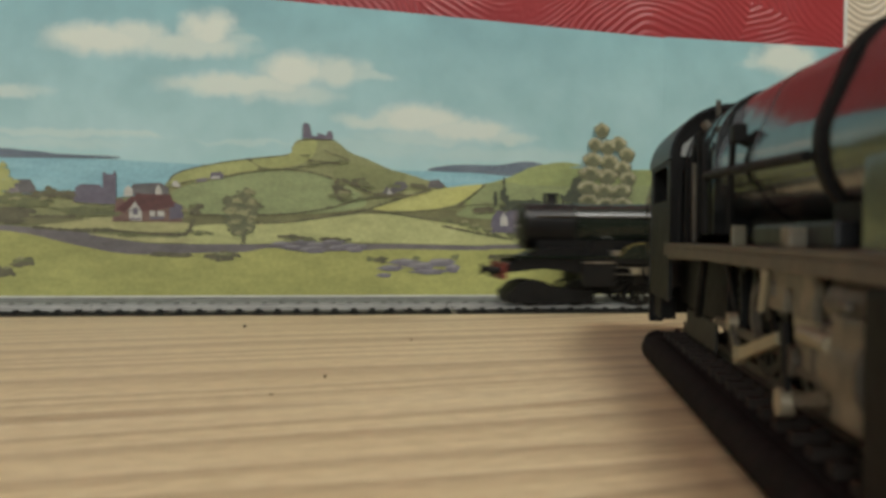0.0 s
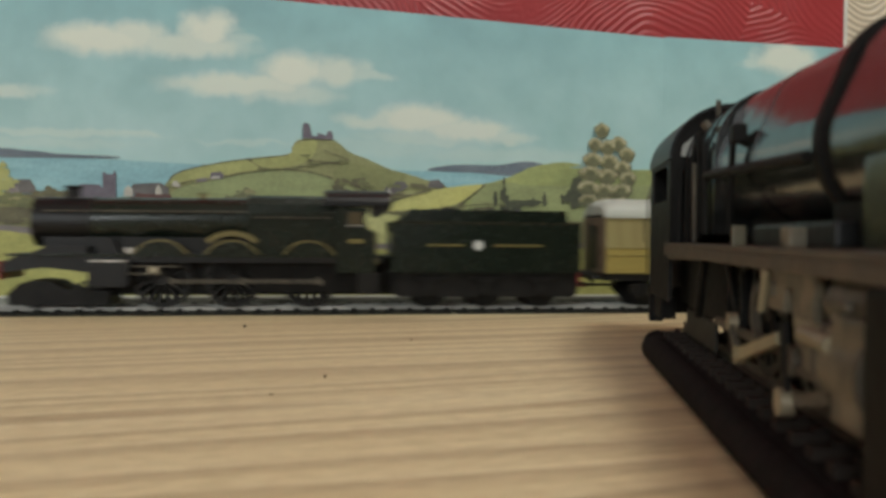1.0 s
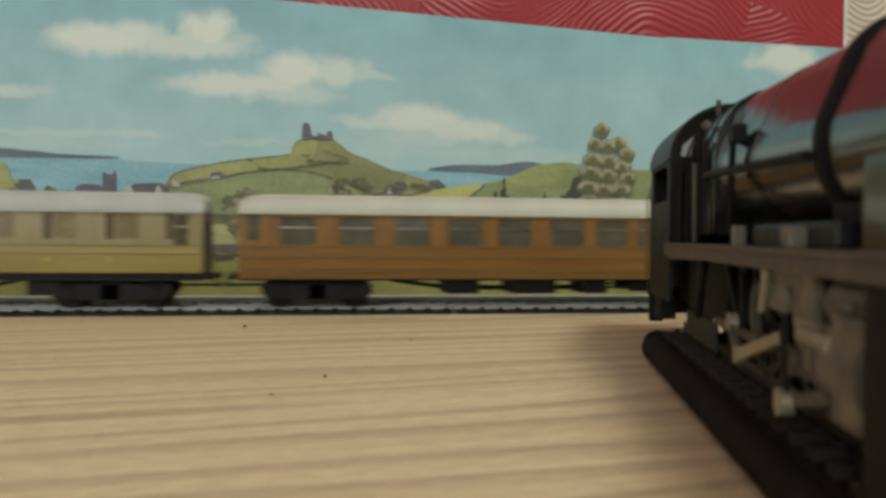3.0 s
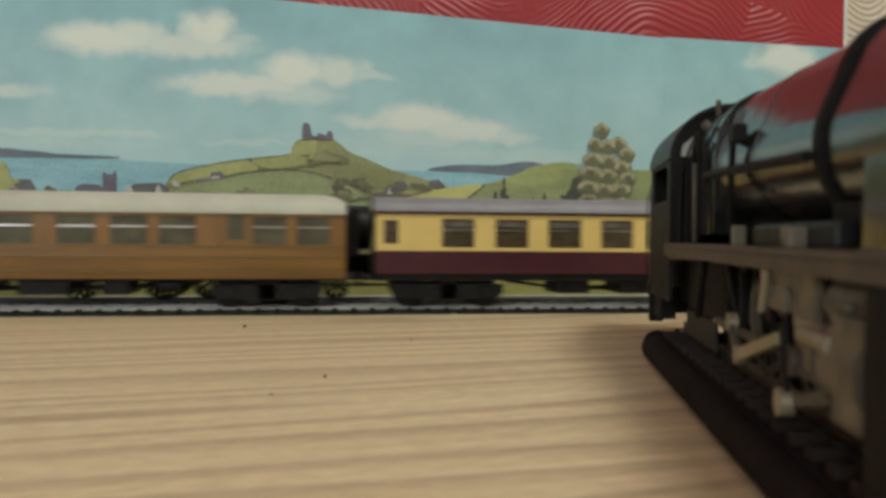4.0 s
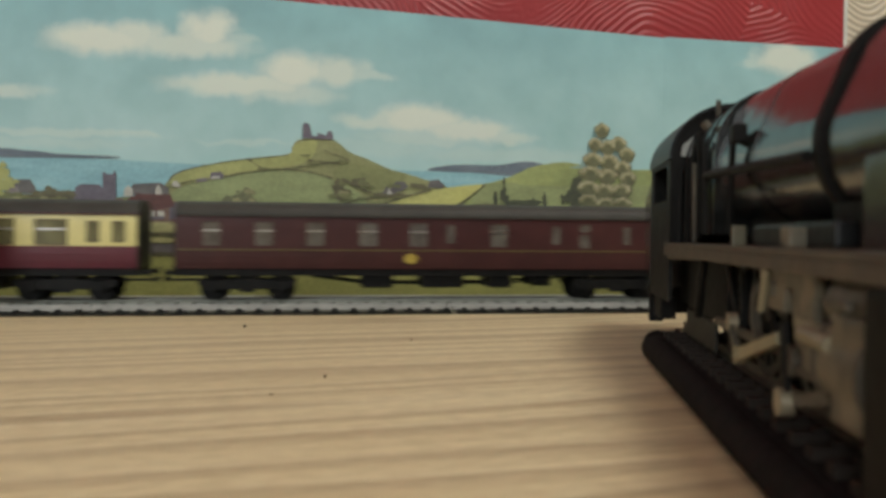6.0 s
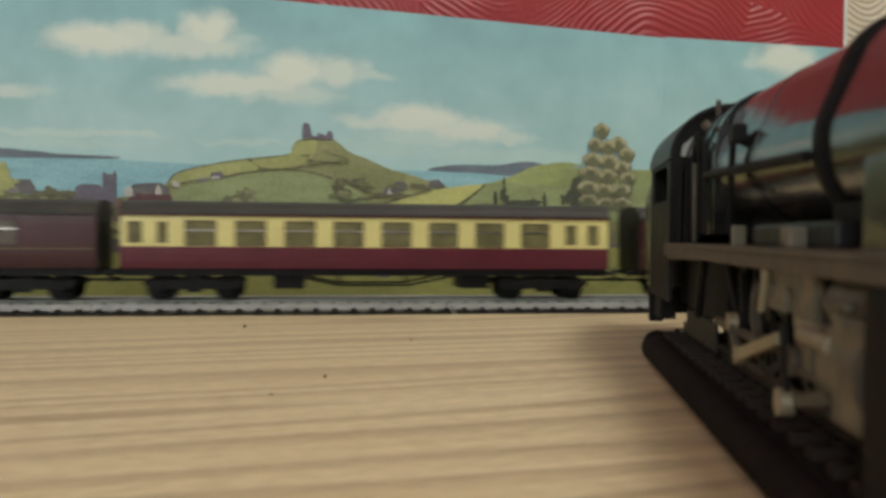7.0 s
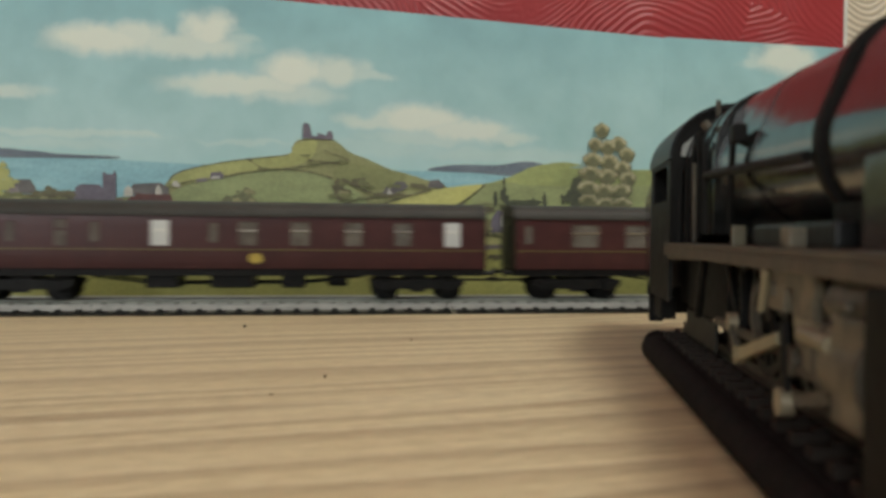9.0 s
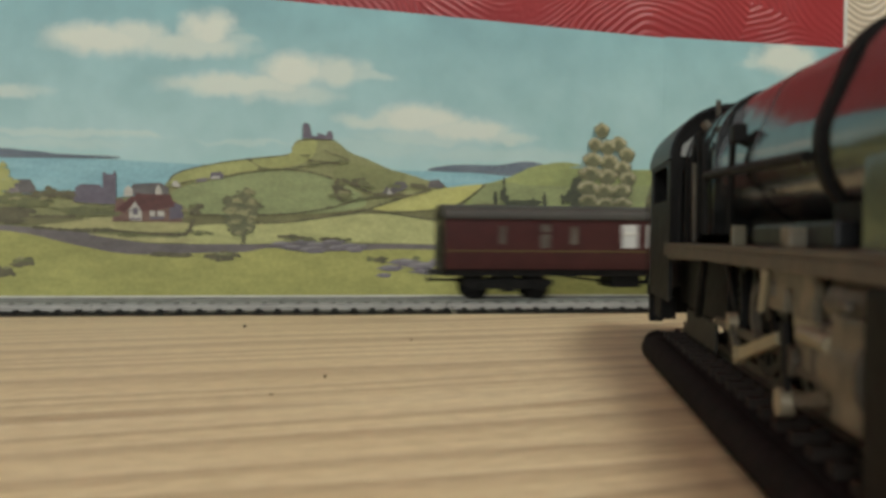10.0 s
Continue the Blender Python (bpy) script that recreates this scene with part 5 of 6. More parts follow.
def engine_green():
    e = thing("steam_locomotive", "dark green steam express locomotive with black smokebox", "locomotive", "moving engines")
    axles = (0.0553, 0.0868, 0.1215)
    part("boiler", tube(0.0112, (0.0240, 0, 0.0368), (0.0935, 0, 0.0374), 48, r2=0.0114), "loco_green", e, smooth=True)
    part("smokebox", tube(0.0113, (-0.0015, 0, 0.0368), (0.0240, 0, 0.0368), 48), "black", e, smooth=True)
    part("smokebox_door", tube(0.0096, (-0.0015, 0, 0.0368), (-0.0030, 0, 0.0368), 32, r2=0.0066), "black", e, smooth=True)
    part("door_dart", tube(0.0009, (-0.0028, 0, 0.0368), (-0.0044, 0, 0.0368), 10), "steel", e)
    for x in (0.0242, 0.0420, 0.0600, 0.0780, 0.0932):
        part("boiler_band", tube(0.01155 + 0.00012 * (x > 0.06), (x - 0.0004, 0, 0.0372), (x + 0.0004, 0, 0.0372), 48), "loco_green", e)
    fb = [(-0.0126, 0.0225), (-0.0126, 0.0415), (-0.0119, 0.0458), (-0.0100, 0.0486), (-0.0070, 0.0498), (0.0070, 0.0498), (0.0100, 0.0486), (0.0119, 0.0458), (0.0126, 0.0415), (0.0126, 0.0225)]
    part("firebox", extrude(fb, 0.0935, 0.1350), "loco_green", e)
    part("chimney", lifted(revolve(CHIMNEY), 0.0140, 0, 0.0470, 0.95), "black", e, smooth=True)
    part("safety_valve", lifted(revolve(SAFETY), 0.0720, 0, 0.0476, 0.8), "dull_gold", e, smooth=True)
    # frames and saddle close the space under the boiler
    part("boiler_saddle", box(0.0040, 0.0935, -0.0100, 0.0100, 0.0215, 0.0300), "black", e)
    part("running_plate", box(-0.0100, 0.1620, -0.0165, 0.0165, 0.0212, 0.0224), "loco_green", e)
    part("valance", box(0.0250, 0.1560, -0.0160, -0.0154, 0.0186, 0.0212), "black", e)
    part("front_frame", extrude([(-0.0130, 0.0140), (0.0060, 0.0162), (0.0240, 0.0140), (0.0240, 0.0262), (0.0080, 0.0262), (-0.0005, 0.0225), (-0.0080, 0.0205), (-0.0130, 0.0170)], -0.0150, 0.0150, "y"), "black", e)
    part("frame", box(0.0240, 0.1620, -0.0076, 0.0076, 0.0035, 0.0220), "deep_black", e)
    part("ash_pan", box(0.0960, 0.1480, -0.0120, 0.0120, 0.0050, 0.0200), "deep_black", e)
    buffers(e, -0.0140, -1, 0.0150)
    # front bogie cradle
    part("bogie_frame", extrude([(-0.0100, -0.0008), (0.0330, -0.0008), (0.0330, 0.0055), (0.0140, 0.0062), (0.0075, 0.0098), (0.0000, 0.0105), (-0.0060, 0.0088), (-0.0110, 0.0040)], -0.0120, 0.0120, "y"), "dusty_black", e)
    for s in (-1, 1):
        y0, y1 = sorted((s * 0.0110, s * 0.0165))
        part("cylinder", extrude([(0.0245 + a, 0.0145 + b) for a, b in ((0, -0.0055), (0.0014, -0.0070), (0.0156, -0.0070), (0.0170, -0.0055), (0.0170, 0.0062), (0, 0.0062))], y0, y1, "y"), "black", e)
        part("cylinder_drain_band", box(0.0250, 0.0410, *sorted((s * 0.0163, s * 0.0168)), 0.0188, 0.0196), "steel", e, "bright lining band on the cylinder")
        ya, yb = sorted((s * 0.0148, s * 0.0158))
        part("slide_bar", box(0.0415, 0.0640, ya, yb, 0.0166, 0.0172), "dirty_metal", e)
        part("slide_bar", box(0.0415, 0.0560, ya, yb, 0.0132, 0.0138), "dirty_metal", e)
        part("crosshead", box(0.0500, 0.0545, ya, yb, 0.0130, 0.0168, 0.0004), "rod_metal", e)
        part("steam_pipe", extrude([(0.0285, 0.0222), (0.0375, 0.0222), (0.0345, 0.0300), (0.0310, 0.0300)], *sorted((s * 0.0105, s * 0.0135)), "y"), "black", e)
        part("lubricator", box(0.0400, 0.0440, *sorted((s * 0.0120, s * 0.0160)), 0.0224, 0.0252, 0.0004), "steel", e)
        for x in axles:
            wheel_splash(x, s, e)
        y4, y5 = sorted((s * 0.0160, s * 0.0166))
        part("nameplate", arch(axles[1], 0.0148, 0.0184, 0.0024, y4, y5, radians(50), radians(130)), "dull_gold", e, "curved brass nameplate over the middle splasher")
        part("step", box(0.1440, 0.1540, *sorted((s * 0.0125, s * 0.0162)), 0.0040, 0.0140), "black", e)
        cab_plate(0.1340, 0.1520, s, "loco_green", e, 0.1425)
        part("number_plate", box(0.1392, 0.1468, min(s * 0.0162, s * 0.0166), max(s * 0.0162, s * 0.0166), 0.0278, 0.0298), "dull_gold", e, "small brass plate")
        part("handrail", tube(0.0004, (0.004, s * 0.0108, 0.0415), (0.132, s * 0.0122, 0.0420), 6), "dirty_metal", e)
        part("firebox_handrail", tube(0.0003, (0.0960, s * 0.0130, 0.0395), (0.1320, s * 0.0130, 0.0395), 6), "dirty_metal", e)
    part("cab_front", box(0.1340, 0.1349, -0.0154, 0.0154, 0.0224, 0.0480), "loco_green", e)
    part("cab_interior", box(0.1355, 0.1400, -0.0110, 0.0110, 0.0224, 0.0380, 0.0008), "dusty_black", e)
    part("cab_roof", lifted(roof_bm(0.0310, 0.0168, 0.0452, 0.0530, 0.0), 0.1285, 0, 0), "black", e, smooth=False)
    part("roof_rear_valance", extrude([(0.1500, 0.0455), (0.1590, 0.0455), (0.1590, 0.0440), (0.1530, 0.0400), (0.1500, 0.0400)], -0.0160, -0.0154, "y"), "black", e)
    # wheels and rods
    driver = wheel_mesh(0.0130, spokes=16, material="black")
    small = wheel_mesh(0.0063, spokes=10, material="black")
    for x in axles:
        wheelset(driver, x, 0.0130, e, TRAIN_A, "driving_wheelset")
    for x in (-0.0001, 0.0235):
        wheelset(small, x, 0.0063, e, TRAIN_A, "bogie_wheelset")
    for s in (-1, 1):
        b = bmesh.new()
        y0, y1 = sorted((s * 0.0122, s * 0.0132))
        box(0.0, axles[2] - axles[0], y0, y1, -0.0008, 0.0008, bm=b)
        for x in axles:
            tube(0.0017, (x - axles[0], s * 0.0120, 0), (x - axles[0], s * 0.0138, 0), 12, bm=b)
        rod = part("coupling_rod", b, "dirty_metal", e)
        RODS.append((rod, axles[0], 0.0048, 0.0130, TRAIN_A, 0.0130))
    return e


def tender(label, L, train, body_mat, body, rim, wheels, r, group, coal=None, lining=None):
    t = thing("tender", label, "tender", group)
    z0, z1 = body
    half = 0.0160
    part("tank_side", extrude([(-half, z0), (half, z0), (half, z1), (half + 0.0006, z1 + 0.0012), (half - 0.0012, z1 + 0.0012), (half - 0.0022, z1 - 0.004), (-half + 0.0022, z1 - 0.004), (-half + 0.0012, z1 + 0.0012), (-half - 0.0006, z1 + 0.0012), (-half, z1)], 0.0, L), body_mat, t)
    if rim:
        a, b, top = rim
        part("coal_rail", extrude([(a, z1 + 0.0006), (b, z1 + 0.0006), (b - 0.001, top), (a + 0.006, top)], -half + 0.002, half - 0.002, "y"), body_mat, t)
    if coal:
        b = bmesh.new()
        rnd = random.Random(2)
        for k in range(90):
            s = rnd.uniform(0.0012, 0.0026)
            o = bmesh.new()
            bmesh.ops.create_icosphere(o, subdivisions=1, radius=s)
            for v in o.verts:
                v.co *= rnd.uniform(0.75, 1.2)
            merge(b, o, Matrix.Translation((rnd.uniform(*coal[:2]), rnd.uniform(-0.011, 0.011), coal[2] + rnd.uniform(-0.002, 0.0015))))
        tagged(part("coal", b, "dusty_black", t, "heap of black coal"), kind="stuff")
    part("frame", extrude([(0.001, 0.0045), (0.004, 0.0025), (L - 0.004, 0.0025), (L - 0.001, 0.0045), (L - 0.001, z0), (0.001, z0)], -0.0140, 0.0140, "y"), "dusty_black", t)
    part("footplate", box(-0.001, L + 0.001, -half - 0.0006, half + 0.0006, z0 - 0.0012, z0), "black" if not lining else lining, t)
    for x in wheels:
        for s in (-1, 1):
            y0, y1 = sorted((s * 0.0140, s * 0.0158))
            part("axlebox", box(x - 0.0026, x + 0.0026, y0, y1, r - 0.0042, r + 0.0018, 0.0004), "dusty_black", t)
            b = bmesh.new()
            for k in range(4):
                box(x - 0.0075 + 0.0014 * k, x + 0.0075 - 0.0014 * k, y0, y1 - 0.0004, r + 0.0034 - 0.0006 * k, r + 0.0039 - 0.0006 * k, bm=b)
            part("leaf_spring", b, "dusty_black", t)
    w = wheel_mesh(r, spokes=0)
    for x in wheels:
        wheelset(w, x, r, t, train)
    return t


eng_a = engine_green()
PLACED.append((eng_a, 0.0974, TRAIN_A))
ten_a = tender("dark green tender with yellow lettering bars and a round white crest", 0.0920, TRAIN_A, "loco_green", (0.0155, 0.0372), (0.003, 0.086, 0.0440), (0.0185, 0.0455, 0.0725), 0.0080, "tenders", coal=(0.012, 0.060, 0.0422), lining="loco_green")
for x0, x1 in ((0.0167, 0.0345), (0.0487, 0.0728)):
    part("lettering", box(x0, x1, -0.0164, -0.0160, 0.0267, 0.0277), "dull_gold", ten_a, "yellow lettering bar")
part("crest", tube(0.0024, (0.0414, -0.0160, 0.0272), (0.0414, -0.0165, 0.0272), 20), "frosted", ten_a, "round white crest")
buffers(ten_a, 0.0920, 1, 0.0135)
part("coupling", box(0.088, 0.0985, -0.002, 0.002, 0.0066, 0.0078), "red_paint", ten_a)
PLACED.append((ten_a, 0.2570, TRAIN_A))

ten_b = tender("black tender with a yellow and white round emblem", 0.0942, TRAIN_B, "black", (0.0108, 0.0425), (0.010, 0.090, 0.0492), (0.0154, 0.0464, 0.0780), 0.0068, "tenders", coal=(0.020, 0.080, 0.0480))
part("lining", box(0.012, 0.0935, -0.0168, -0.0164, 0.0421, 0.0427), "white_paint", ten_b)
emb = part("emblem", half_disc(0.0485, 0.0335, 0.0036, -0.0165, -0.0160, 0.0335), "dull_gold", ten_b, "yellow crest above a white shield")
part("emblem_shield", extrude([(0.0443, 0.0342), (0.0458, 0.0328), (0.0512, 0.0328), (0.0527, 0.0342), (0.0518, 0.0305), (0.0498, 0.0284), (0.0472, 0.0284), (0.0452, 0.0305)], -0.0167, -0.0161, "y"), "frosted", ten_b, "pale shield")
part("emblem_device", box(0.0466, 0.0504, -0.0170, -0.0166, 0.0305, 0.0330, 0.0004), "yellow_line", ten_b, "yellow device on the shield")
PLACED.append((ten_b, -1.2298, TRAIN_B))


def engine_black():
    """Faces +x; its origin is at the back of the cab."""
    e = thing("steam_locomotive", "black steam locomotive with outside rods", "locomotive", "moving engines")
    axles = (0.0755, 0.0995)
    fb = [(-0.0128, 0.0225), (-0.0132, 0.0400), (-0.0120, 0.0455), (-0.0080, 0.0482), (0.0080, 0.0482), (0.0120, 0.0455), (0.0132, 0.0400), (0.0128, 0.0225)]
    part("firebox", extrude(fb, 0.0250, 0.0640), "sheen_black", e)
    part("boiler", tube(0.0122, (0.0640, 0, 0.0360), (0.1450, 0, 0.0360), 48, r2=0.0112), "sheen_black", e, smooth=True)
    part("smokebox", tube(0.0118, (0.1450, 0, 0.0360), (0.1810, 0, 0.0360), 48), "black", e, smooth=True)
    part("smokebox_door", tube(0.0100, (0.1810, 0, 0.0360), (0.1830, 0, 0.0360), 32, r2=0.0070), "black", e, smooth=True)
    for x in (0.0650, 0.0900, 0.1180, 0.1440):
        part("boiler_band", tube(0.0124 - 0.012 * (x - 0.065), (x - 0.0004, 0, 0.0360), (x + 0.0004, 0, 0.0360), 48), "black", e)
    part("chimney", lifted(revolve(CHIMNEY), 0.1600, 0, 0.0470, 0.6), "black", e, smooth=True)
    part("dome", lifted(revolve(SAFETY), 0.0950, 0, 0.0470, 0.8), "black", e, smooth=True)
    part("boiler_saddle", box(0.0640, 0.1740, -0.0100, 0.0100, 0.0205, 0.0300), "deep_black", e)
    part("running_plate", box(0.0, 0.1880, -0.0165, 0.0165, 0.0205, 0.0216), "black", e)
    part("frame", box(0.0200, 0.1860, -0.0070, 0.0070, 0.0080, 0.0210), "deep_black", e)
    part("ash_pan", extrude([(0.0360, 0.0072), (0.0560, 0.0072), (0.0560, 0.0135), (0.0500, 0.0210), (0.0200, 0.0210), (0.0200, 0.0135)], -0.0135, 0.0135, "y"), "deep_black", e)
    for s in (-1, 1):
        c = (lambda z, s=s: s * 0.0162)
        part("cab_side", panel(0.0060, 0.0260, 0.0108, 0.0440, [(0.0085, 0.0165, 0.0345, 0.0405)], c, -s * 0.0008), "black", e)
        part("number_plate", box(0.0095, 0.0215, min(s * 0.0162, s * 0.0166), max(s * 0.0162, s * 0.0166), 0.0272, 0.0296), "frosted", e, "pale plate on the cab side")
        part("cylinder", tube(0.0062, (0.1300, s * 0.0112, 0.0140), (0.1470, s * 0.0112, 0.0140), 24), "black", e, smooth=True)
        part("cylinder_cover", tube(0.0064, (0.1300, s * 0.0112, 0.0140), (0.1310, s * 0.0112, 0.0140), 24), "steel", e)
        ya, yb = sorted((s * 0.0150, s * 0.0160))
        part("slide_bar", box(0.1040, 0.1310, ya, yb, 0.0158, 0.0168), "steel", e)
        part("slide_bar", box(0.1060, 0.1310, ya, yb, 0.0122, 0.0132), "steel", e)
        part("crosshead", box(0.1180, 0.1240, ya, yb, 0.0120, 0.0170, 0.0004), "rod_metal", e)
        part("connecting_rod", extrude([(0.0860, 0.0120), (0.1200, 0.0136), (0.1200, 0.0150), (0.0860, 0.0136)], *sorted((s * 0.0138, s * 0.0146)), "y"), "steel", e)
        part("mechanical_lubricator", box(0.1300, 0.1350, *sorted((s * 0.0125, s * 0.0160)), 0.0190, 0.0215, 0.0003), "steel", e)
        part("splasher", half_disc(axles[0], 0.0130, 0.0140, *sorted((s * 0.0125, s * 0.0162)), 0.0214), "black", e)
        part("splasher", half_disc(axles[1], 0.0130, 0.0140, *sorted((s * 0.0125, s * 0.0162)), 0.0214), "black", e)
        part("nameplate", arch(0.1060, 0.0130, 0.0162, 0.0022, *sorted((s * 0.0158, s * 0.0165)), radians(55), radians(125)), "dull_gold", e, "curved brass nameplate over a splasher")
        part("handrail", tube(0.0004, (0.0640, s * 0.0122, 0.0395), (0.1740, s * 0.0116, 0.0395), 6), "dirty_metal", e)
        part("smoke_deflector", box(0.1480, 0.1740, *sorted((s * 0.0150, s * 0.0156)), 0.0216, 0.0450), "black", e)
        b = bmesh.new()
        box(0.0, axles[1] - axles[0], *sorted((s * 0.0122, s * 0.0132)), -0.0008, 0.0008, bm=b)
        for x in axles:
            tube(0.0017, (x - axles[0], s * 0.0120, 0), (x - axles[0], s * 0.0138, 0), 12, bm=b)
        RODS.append((part("coupling_rod", b, "dirty_metal", e), axles[0], 0.0044, 0.0112, TRAIN_B, 0.0112))
    part("cab_roof", lifted(roof_bm(0.0300, 0.0165, 0.0432, 0.0505, 0.0), -0.0045, 0, 0), "black", e)
    part("roof_valance", extrude([(0.0060, 0.0435), (0.0240, 0.0435), (0.0240, 0.0395), (0.0150, 0.0395)], -0.0160, -0.0155, "y"), "black", e)
    part("cab_front", box(0.0250, 0.0258, -0.0160, 0.0160, 0.0210, 0.0450), "black", e)
    driver, small = wheel_mesh(0.0112, spokes=16, material="dusty_black"), wheel_mesh(0.0068, spokes=10, material="black")
    for x in axles:
        wheelset(driver, x, 0.0112, e, TRAIN_B, "driving_wheelset")
    for x in (0.0335, 0.1370, 0.1620):
        wheelset(small, x, 0.0068, e, TRAIN_B, "small_wheelset")
    buffers(e, 0.1890, 1)
    return e


eng_b = engine_black()
PLACED.append((eng_b, -1.1300, TRAIN_B))

# ---------------------------------------------------------------- the standing engine, close to the eye
STAND = pose(0.04987, -0.01364, 0, rz=74.7)
bed = part("raised_trackbed", box(0.02, 0.270, -0.0185, 0.0168, 0.0, 0.0070, 0.0012), "foam_black")
bed.matrix_basis = STAND
tagged(bed, "black foam raised trackbed under the standing locomotive", "trackbed", kind="structure")
edge = bmesh.new()
tube(0.0032, (0.02, 0.0180, 0.0032), (0.266, 0.0176, 0.0034), 24, bm=edge, r2=0.0040)
o = bmesh.new()
bmesh.ops.create_uvsphere(o, u_segments=20, v_segments=12, radius=0.0044)
merge(edge, o, Matrix.Translation((0.266, 0.0168, 0.0044)))
part("foam_roll", edge, "foam_black", bed, "rounded black foam edge", smooth=True)

near_track = thing("railway_track", "short length of model track on the raised black bed", "track", "straight tracks", STAND @ pose(0, 0, 0.0070))
near_sleeper = sleeper_mesh("near_sleeper")
for i in range(28):
    ob = new("sleeper", near_sleeper)
    ob.parent, ob.location = near_track, (0.024 + 0.0088 * i, 0, 0)
for s in (-0.00825, 0.00825):
    part("rail", extrude([(p + s, q + 0.0018) for p, q in RAIL], 0.02, 0.268), "dirty_metal", near_track)
NEAR_RAIL = 0.0114

near = thing("steam_locomotive", "large glossy black steam locomotive standing on a raised track", "locomotive", m=STAND)


def axis_z(u):
    return 0.0496 + 0.036 * (u - 0.1)


def casing(name, u0, u1, r, top, material, label=""):
    """Boiler cladding along the engine: a wide round belly drawn up into a narrower round crown."""
    loop = []
    for k in range(96):
        a = 6.28319 * k / 96
        c, n = math.cos(a), math.sin(a)
        up = 0.0085 * n + top > r
        loop.append(((top if up else r) * c, (top if up else r) * n + (0.0085 if up else 0.0)))
    b = bmesh.new()
    ends = [[b.verts.new((u, y, axis_z(u) + z)) for y, z in loop] for u in (u0, u1)]
    for k in range(96):
        b.faces.new((ends[0][k], ends[0][(k + 1) % 96], ends[1][(k + 1) % 96], ends[1][k]))
    b.faces.new(ends[0][::-1])
    b.faces.new(ends[1])
    bmesh.ops.recalc_face_normals(b, faces=b.faces)
    return part(name, b, material, near, label, smooth=True)


casing("boiler", 0.1276, 0.2050, 0.0127, 0.0092, "mirror_black", "glossy black boiler mirroring wall, sky and board")
casing("smokebox", 0.040, 0.1250, 0.0127, 0.0094, "mirror_black")
casing("smokebox_ring", 0.1250, 0.1276, 0.0136, 0.0104, "deep_black")
casing("boiler_band", 0.1655, 0.1668, 0.01285, 0.00935, "gloss_black")
casing("boiler_band", 0.1960, 0.1973, 0.01285, 0.00935, "gloss_black")
fb = [(math.cos(a) * 0.0132, 0.0560 + math.sin(a) * 0.0152) for a in [math.pi * k / 20 for k in range(21)]] + [(-0.0132, 0.038), (0.0132, 0.038)]
part("firebox", extrude(fb, 0.200, 0.2445), "gloss_black", near, smooth=True)
for k, (u, y, z0, z1, r) in enumerate(((0.2110, 0.0136, 0.0385, 0.0600, 0.0005), (0.2165, 0.0137, 0.0370, 0.0640, 0.0006), (0.2250, 0.0138, 0.0360, 0.0610, 0.0005), (0.2320, 0.0138, 0.0360, 0.0585, 0.0007))):
    part("boiler_pipe", tube(r, (u, y, z0), (u + 0.0012, y - 0.0004, z1), 8), "deep_black", near)
for u in (0.2080, 0.2190, 0.2300, 0.2400):
    part("firebox_band", extrude([(y * 1.015, 0.0560 + (z - 0.0560) * 1.015) for y, z in fb], u - 0.0005, u + 0.0005), "deep_black", near)
part("whistle", tube(0.0007, (0.2380, 0.0050, 0.0700), (0.2380, 0.0050, 0.0745), 8), "dirty_metal", near)
part("clack_box", box(0.1740, 0.1790, 0.0118, 0.0146, 0.0560, 0.0600, 0.0006), "deep_black", near)
part("clack_pipe", tube(0.0007, (0.1765, 0.0142, 0.0565), (0.1790, 0.0142, 0.0380), 8), "deep_black", near)
part("chimney", lifted(revolve(CHIMNEY), 0.075, 0, 0.0615, 1.3), "black", near, smooth=True)
for s in (-1, 1):
    y0, y1 = sorted((s * 0.0142, s * 0.0175))
    part("running_plate", box(0.030, 0.250, *sorted((s * 0.0020, s * 0.0175)), 0.0345, 0.0357, 0.0002), "plate_brown", near)
    part("valance", box(0.030, 0.250, *sorted((s * 0.0162, s * 0.0175)), 0.0322, 0.0344, 0.0002), "plate_brown", near)
    part("sandbox", box(0.116, 0.160, *sorted((s * 0.0060, s * 0.0140)), 0.0357, 0.0395, 0.0006), "black", near)
    for u in (0.168,):
        part("bracket", box(u - 0.001, u + 0.001, *sorted((s * 0.0135, s * 0.0160)), 0.0357, 0.0395, 0.0003), "pipe_tan", near)
    part("smokebox_saddle", extrude([(0.045, 0.0357), (0.109, 0.0357), (0.1085, 0.0470), (0.045, 0.0470)], *sorted((s * 0.0020, s * 0.0131)), "y"), "mirror_black", near)
for s in (-1, 1):
    # added handrail on knobs; its dark tube draws the streak mirrored in the boiler
    part("boiler_handrail", tube(0.0009, (0.1285, s * 0.0140, axis_z(0.1285) - 0.0016), (0.2040, s * 0.0142, axis_z(0.204) - 0.0016), 10), "deep_black", near)
    for u in (0.140, 0.168, 0.196):
        part("handrail_knob", tube(0.0007, (u, s * 0.0118, axis_z(u) - 0.0016), (u, s * 0.0148, axis_z(u) - 0.0016), 10), "deep_black", near)
for s in (-1, 1):
    # pipe runs and fittings beside the firebox
    part("steam_pipe", tube(0.0005, (0.2060, s * 0.0139, 0.0380), (0.2080, s * 0.0139, 0.0600), 8), "dusty_black", near)
    part("steam_pipe", tube(0.0006, (0.2200, s * 0.0140, 0.0360), (0.2210, s * 0.0140, 0.0560), 8), "dirty_metal", near)
    part("washout_plug", tube(0.0011, (0.2140, s * 0.0120, 0.0640), (0.2140, s * 0.0132, 0.0655), 10), "dirty_metal", near)
part("saddle_casting", box(0.050, 0.126, -0.0110, 0.0110, 0.0345, 0.0420), "deep_black", near)
